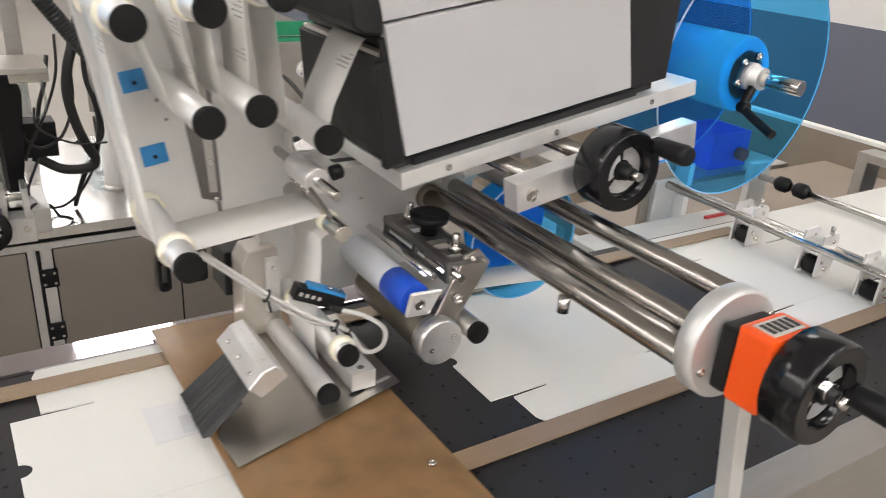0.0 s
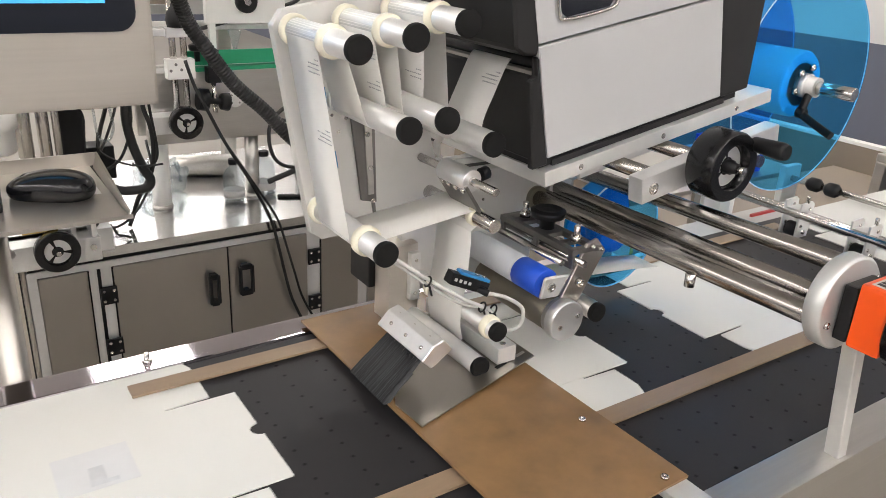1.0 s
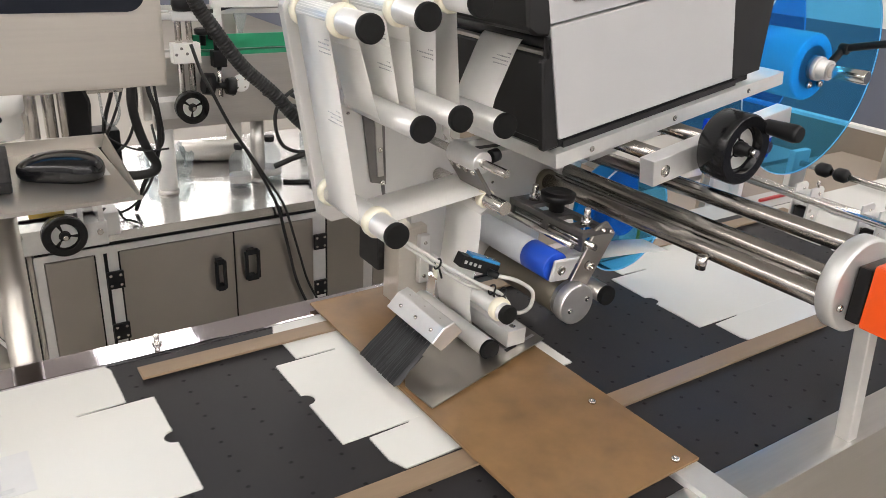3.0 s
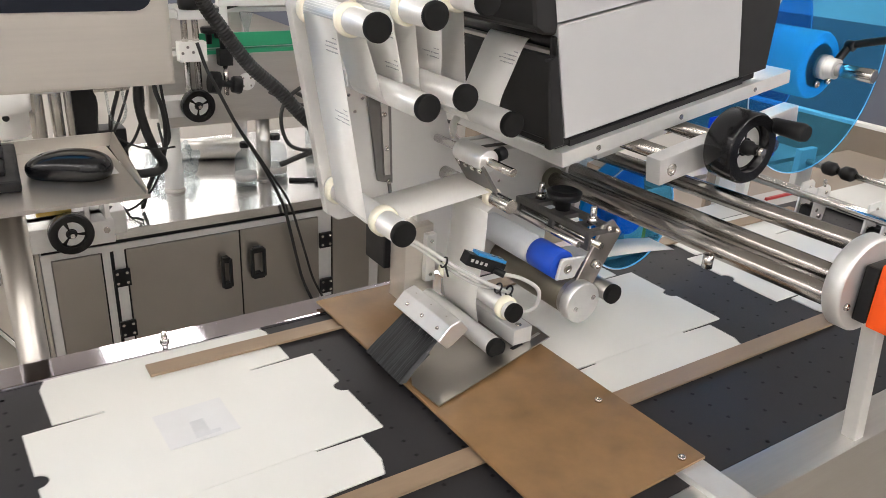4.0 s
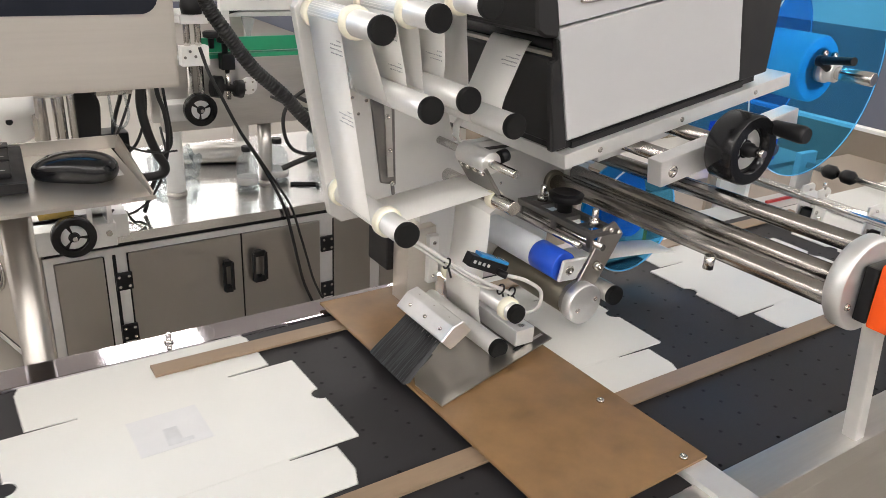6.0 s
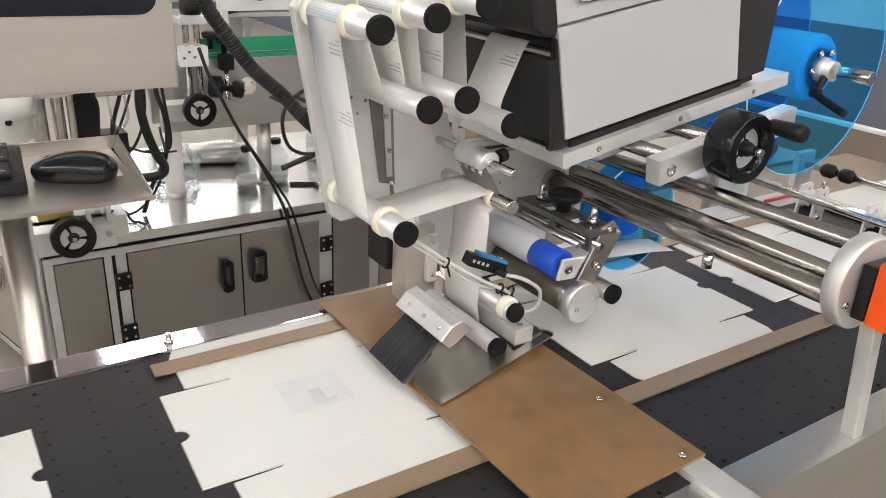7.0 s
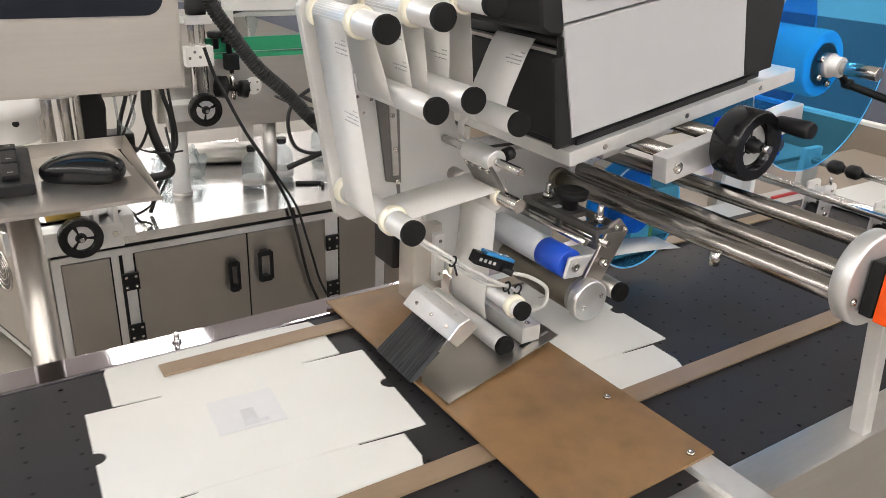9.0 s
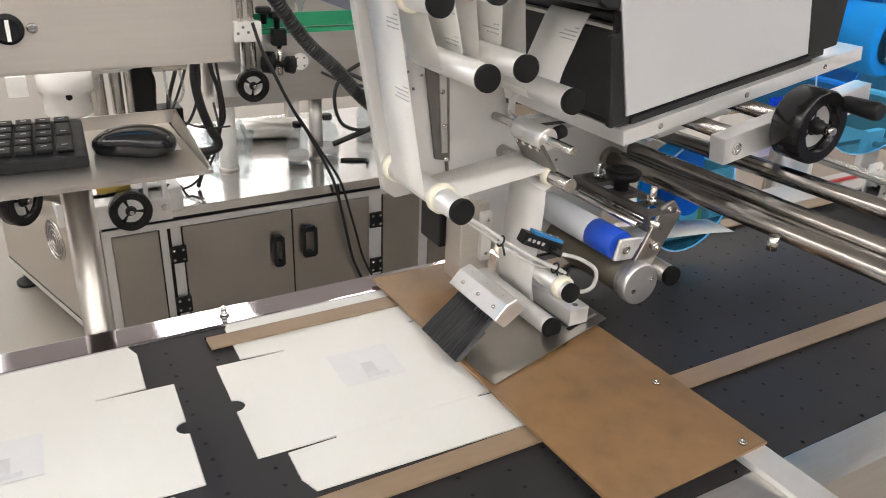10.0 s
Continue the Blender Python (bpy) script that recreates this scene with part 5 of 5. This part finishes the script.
def bottle(x, y, h=0.15, r=0.036):
    b = thing("glass_bottle", "clear bottle with a black cap on the worktop", "bottle", "bottles on the worktop", m=pose(x, y, WT))
    prof = [(0, r * 0.9), (0.004, r), (h * 0.62, r), (h * 0.75, r * 0.72), (h * 0.82, r * 0.36), (h * 0.88, r * 0.34)]
    part("body", lathe(bmesh.new(), (0, 0, 0), (0, 0, h), prof, 28), GLASS, b)
    part("liquid_label", lathe(bmesh.new(), (0, 0, h * 0.12), (0, 0, h * 0.3), [(0, r * 1.01), (h * 0.16, r * 1.01)], 28), CABLE_GREY, b)
    part("cap", C((0, 0, h * 0.88), (0, 0, h * 1.0), r * 0.46, 20, 0.001), BLACK, b, "black screw cap")


bottle(0.475, 1.93)
bottle(0.600, 1.97, 0.155, 0.040)
bottle(0.83, 2.14, 0.155, 0.038)


def foil_bag():
    bm = bmesh.new()
    bmesh.ops.create_icosphere(bm, subdivisions=4, radius=1)
    for q in bm.verts:
        n = noise.noise(q.co * 2.1) * 0.35 + noise.noise(q.co * 5.0) * 0.2
        q.co = Vector((q.co.x * 0.085, q.co.y * 0.06, max(q.co.z, -0.6) * 0.07 + 0.042)) * (1 + n)
        q.co.z = max(q.co.z, 0)
    ob = solid("plastic_bag", bm, GLASS, "crumpled clear plastic bag on the worktop", "bag")
    ob.location = (0.28, 2.12, WT)
    r = solid("film_roll", C((0.33, 2.30, WT + 0.04), (0.58, 2.22, WT + 0.04), 0.040, 28, 0.003), STEEL, "shiny roll of metallic film on the worktop", "roll")


foil_bag()


def rear_machine():
    m = thing("rear_machine", "stainless machine frame behind the bottle conveyor", "machine")
    for x in (0.02, 0.62, 1.3):
        part("upright", B(x, x + 0.05, 2.45, 2.50, 0.531, 1.9, 0.003), STEEL, m)
    part("cross_beam", B(-0.9, 1.35, 2.44, 2.4495, 1.10, 1.135, 0.003), ALU, m)
    part("control_cabinet", B(0.44, 1.35, 2.20, 2.43, 1.125, 1.9, 0.006), ALU_MATT, m, "pale grey control cabinet")
    part("grey_cabinet", B(0.02, 0.42, 2.30, 2.43, 1.15, 1.9, 0.006), BEIGE, m)
    part("lower_shelf", B(0.30, 1.35, 2.28, 2.43, 1.062, 1.078, 0.002), ALU, m)
    bx = thing("pump_bracket", "white pump bracket with black wheel above the conveyor", "pump")
    part("plate", B(0.43, 0.70, 1.98, 2.01, 1.120, 1.30, 0.004), PAPER, bx)
    part("hanger", B(0.44, 0.46, 1.985, 2.005, 0.986, 1.12), PAPER, bx)
    part("wheel", C((0.56, 1.9795, 1.19), (0.56, 1.955, 1.19), 0.036, 28, 0.004), BLACK, bx)
    part("bolt", C((0.56, 1.955, 1.19), (0.56, 1.948, 1.19), 0.012, 6), CHROME, bx)
    hose("black_cable", "black cable sagging behind the green guide", [(0.335, 1.87, 1.115), (0.40, 2.0, 1.10), (0.48, 2.1, 1.098), (0.62, 2.12, 1.128), (0.8, 2.14, 1.17), (0.86, 2.202, 1.20)], 0.007)
    v = thing("glass_flask", "clear funnel flask standing behind the conveyor", "flask")
    part("body", lathe(bmesh.new(), (0.520, 1.98, 0.986), (0.520, 1.98, 1.10), [(0, 0.008), (0.06, 0.008), (0.10, 0.02), (0.114, 0.022)], 20), GLASS, v)


rear_machine()


# ---- feeder and objects at the far end of the belt ----
def feeder():
    f = thing("feeder_guides", "chrome rods with hanging roller brackets over the belt", "feeder")
    for x, z in ((0.948, 0.982), (0.982, 0.975)):
        part("rod", C((x, 0.36, z), (x, -0.33, z), 0.0075, 20), CHROME, f)
    for y in (0.185, 0.055, -0.045, -0.10):
        for dy in (-0.018, 0.014):
            pl = part("bracket", prism([(0.942, 0.936), (0.980, 0.936), (0.986, 0.975), (0.984, 1.000), (0.976, 1.006), (0.944, 1.004)], y + dy, y + dy + 0.004, 0.0006), ALU_BRIGHT, f, "aluminium roller bracket")
            for x, z in ((0.952, 0.960), (0.970, 0.992)):
                screw(pl, (x, y + dy, z), (0, -1, 0), 0.0035, 0.002)
        part("roller", C((0.962, y - 0.0135, 0.9475), (0.962, y + 0.0135, 0.9475), 0.0145, 24, 0.002), BLACK, f, "black rubber roller")
        part("axle", C((0.962, y - 0.022, 0.9475), (0.962, y + 0.022, 0.9475), 0.004, 12), CHROME, f)
        part("bracket_bridge", B(0.946, 0.982, y - 0.0138, y + 0.0138, 0.984, 0.991, 0.0008), ALU, f)
        part("top_bolt", C((0.962, y - 0.016, 1.004), (0.962, y - 0.016, 1.018), 0.0035, 10, 0.0008), CHROME, f)
    for y in (0.37, -0.34):
        part("side_stand", B(0.92, 1.01, y - 0.008, y + 0.008, 0.70, 0.99, 0.003), ALU, f)
    part("cross_rod", C((1.27, 0.40, 0.950), (1.27, -0.33, 0.950), 0.007, 20), CHROME, f)
    for y in (0.335, 0.292):
        part("clamp_ball", lathe(bmesh.new(), (1.27, y + 0.018, 0.950), (1.27, y - 0.018, 0.950), [(0, 0.009), (0.009, 0.016), (0.027, 0.016), (0.036, 0.009)], 9), BLACK, f, "black clamp knob")
    for y in (0.40, -0.335):
        part("side_stand", B(1.24, 1.30, y - 0.008, y + 0.008, 0.70, 0.98, 0.003), ALU, f)
    m = thing("feeder_magazine", "aluminium magazine block at the end of the belt", "feeder")
    part("tower", B(1.535, 1.655, -0.14, 0.10, 0.985, 1.06, 0.005), ALU, m)
    part("column", C((1.595, 0.05, 1.06), (1.595, 0.05, 1.13), 0.02, 24, 0.002), ALU, m)
    part("knob", lathe(bmesh.new(), (1.535, 0.02, 1.02), (1.485, 0.02, 1.02), [(0, 0.01), (0.02, 0.01), (0.022, 0.03), (0.05, 0.028)], 10), BLACK, m, "black star knob")
    part("cross_bar", B(1.565, 1.625, -0.36, 0.36, 0.965, 0.9845, 0.002), STEEL, m)
    part("feed_plate", B(1.06, 1.56, -0.195, 0.262, BZ + 0.0045, BZ + 0.006, 0.0005), CARTON, m, "cream feed plate over the belt")
    for y in (-0.35, 0.345):
        part("post", B(1.565, 1.625, y - 0.012, y + 0.014, 0.0, 0.9645, 0.003), STEEL, m)
    g = thing("side_guard", "upright beige side guard with a white edge", "guard")
    part("panel", B(0.900, 0.975, 0.372, 0.380, 0.80, 1.022, 0.001), BEIGE, g)
    part("edge", B(0.976, 0.990, 0.340, 0.380, 0.80, 1.024, 0.001), PAPER, g, "white edge strip")
    part("ledge", B(0.70, 1.16, 0.262, 0.336, 0.90, 0.926, 0.002), CABLE_GREY, g, "grey plastic ledge")
    part("red_strip", B(1.00, 1.10, 0.300, 0.306, 0.9262, 0.932, 0.001), RED, g)
    t = thing("side_table", "grey side table beside the feeder", "table")
    part("top", B(1.04, 2.2, 0.42, 0.80, 0.74, 0.76, 0.002), BEIGE, t)
    for x in (1.08, 2.16):
        for y in (0.46, 0.76):
            part("leg", B(x - 0.015, x + 0.015, y - 0.015, y + 0.015, 0, 0.74), STEEL, t)
    p = thing("beige_partition", "beige steel partition with a pale top rail", "partition")
    part("panel", B(2.30, 2.33, 0.36, 3.2, 0.0, 0.822), BEIGE, p)
    part("top_rail", B(2.296, 2.334, 0.36, 3.2, 0.8225, 0.835, 0.002), PAPER, p, "pale top rail")
    b = thing("plastic_bin", "blue plastic storage bin on the floor stand", "bin")
    bb = bmesh.new()
    box(bb, 1.76, 1.93, 0.90, 1.05, 0.745, 0.75)
    for a in ((1.76, 1.765, 0.90, 1.05), (1.925, 1.93, 0.90, 1.05), (1.765, 1.925, 0.90, 0.905), (1.765, 1.925, 1.045, 1.05)):
        box(bb, *a, 0.7505, 0.855)
    part("tub", bb, BLUE_BIN, b)
    part("red_lid", C((1.88, 0.895, 0.79), (1.88, 0.87, 0.79), 0.02, 16), RED, b)
    r = thing("bin_rack", "steel rack with blue column and yellow shelf edge", "rack")
    part("shelf", B(1.35, 2.1, 0.86, 1.25, 0.715, 0.744, 0.002), STEEL, r)
    part("column", B(1.555, 1.60, 0.865, 0.90, 0.30, 0.7145, 0.002), BLUE_BIN, r, "blue column")
    part("yellow_board", B(1.38, 1.62, 0.90, 0.93, 0.53, 0.60, 0.002), YELLOW, r, "yellow shelf edge")
    part("low_shelf", B(1.35, 2.1, 0.905, 1.25, 0.495, 0.5295, 0.002), PAPER, r)
    for x in (1.37, 2.08):
        for y in (0.88, 1.23):
            part("leg", B(x - 0.015, x + 0.015, y - 0.015, y + 0.015, 0, 0.7145), STEEL, r)


feeder()


# how each carton shifts and turns a little on the belt: seconds, along, across, degrees
SLIP = [
    [(0, 0.0069, 0.0151, 0.41), (1, -0.0003, 0.0123, 0.05)],
    [(0.22, 0, 0, 0), (2, -0.0032, 0.014, 0.01), (3, 0.0024, 0.0157, 0.22)],
    [(1.86, 0, 0, 0), (3, -0.003, 0.0163, 1.04), (5, 0.0111, 0.0164, 2.16)],
    [(3.75, 0, 0, 0), (5, -0.0006, 0.0209, 2.38), (5.5, 0.0025, 0.0166, 0.98)],
    [(5.31, 0, 0, 0), (7.5, -0.0031, 0.004, -2.18), (8, 0.0018, 0.006, -1.95)],
    [(6.99, 0, 0, 0), (8, -0.008, 0.0015, -2.39), (9, -0.0044, -0.0003, -3.81), (9.5, 0.0009, 0.0008, -2.9), (10, 0.0018, 0.0048, -2.84)],
    [(8.3, 0, 0, 0), (9.5, -0.0009, 0.0049, -1.87), (10, 0.0008, 0.0079, -1.81)],
]


def carton_pose(k, t, lift=0.0):
    ts, xs, ys, turns = zip(*SLIP[k])
    x, y, turn = np.interp(t, ts, xs), np.interp(t, ts, ys), np.interp(t, ts, turns)
    return pose(STARTS[k] - SPEED * t + x, y, BZ + lift, 0, 0, turn)


def motions():
    """All that moves: the belt, the cartons and the label reel."""
    walk(belt_ob, [(t, pose(-SPEED * t, 0, BZ)) for t in (0, 5, 10)])
    for k, c in enumerate(cartons):
        walk(c, [(0.5 * i, carton_pose(k, 0.5 * i)) for i in range(21)])
    # a label waits below the cover plate until its carton comes, then rides on it
    for k, (lab, s) in enumerate(zip(labels, STARTS)):
        t0 = max(0.0, (s - 0.28) / SPEED)
        lift = 0.0001 * k
        rows = [(0, carton_pose(k, t0, lift))]
        if t0 > 0.1:
            rows += [(t0 - 0.1, rows[0][1]), (t0, rows[0][1])]
        later = [t0 + 0.1, t0 + 0.2] + [0.5 * i for i in range(1, 21) if 0.5 * i > t0 + 0.25]
        rows += [(t, carton_pose(k, t, lift)) for t in later if t <= 10.0]
        walk(lab, rows)
    turn = [(0, 0), (1.0, 0), (1.6, 2), (2.0, 14), (2.3, 56), (2.6, 106), (2.9, 160), (3.2, 167), (3.7, 169), (4.3, 171), (4.6, 174), (4.9, 203), (5.2, 224), (5.7, 255), (6.2, 288), (6.8, 324), (7.1, 355), (7.4, 366), (7.7, 371), (8.1, 373), (8.3, 395), (8.5, 425), (8.7, 440), (9.1, 442), (9.7, 445), (10.0, 452)]
    walk(reel_ob, [(t, pose(RX, 0, RZ, 0, -a, 0)) for t, a in turn])
    # the dancer rides up and down as labels are drawn off, and the web with it
    slide = [(0, 0), (0.6, 0), (1.2, 0), (1.4, 0.001), (1.6, 0.0125), (1.8, 0.0097), (2.0, 0.003), (2.2, -0.0015), (2.4, -0.0085), (2.6, -0.0128), (2.8, -0.0178), (3.0, -0.0188), (3.2, -0.0075), (3.7, 0.002), (4.3, 0.0025), (4.5, -0.004), (4.7, -0.0097), (5.1, -0.0066), (5.5, -0.0005), (6.2, 0.002), (6.8, 0.0035), (7.2, -0.0005), (7.6, 0.0025), (7.8, -0.003), (8.0, -0.0087), (8.4, -0.0015), (8.8, -0.0003), (9.2, -0.0003), (9.4, 0.0035), (9.6, 0.004), (9.8, 0.0115), (10.0, 0.008)]
    walk(dancer_ob, [(t, pose(SLIDE[0] * d, 0, SLIDE[1] * d)) for t, d in slide])
    for h, i, upper in HALVES:
        walk(h, [(t, half_pose(i, upper, d)) for t, d in slide])


motions()
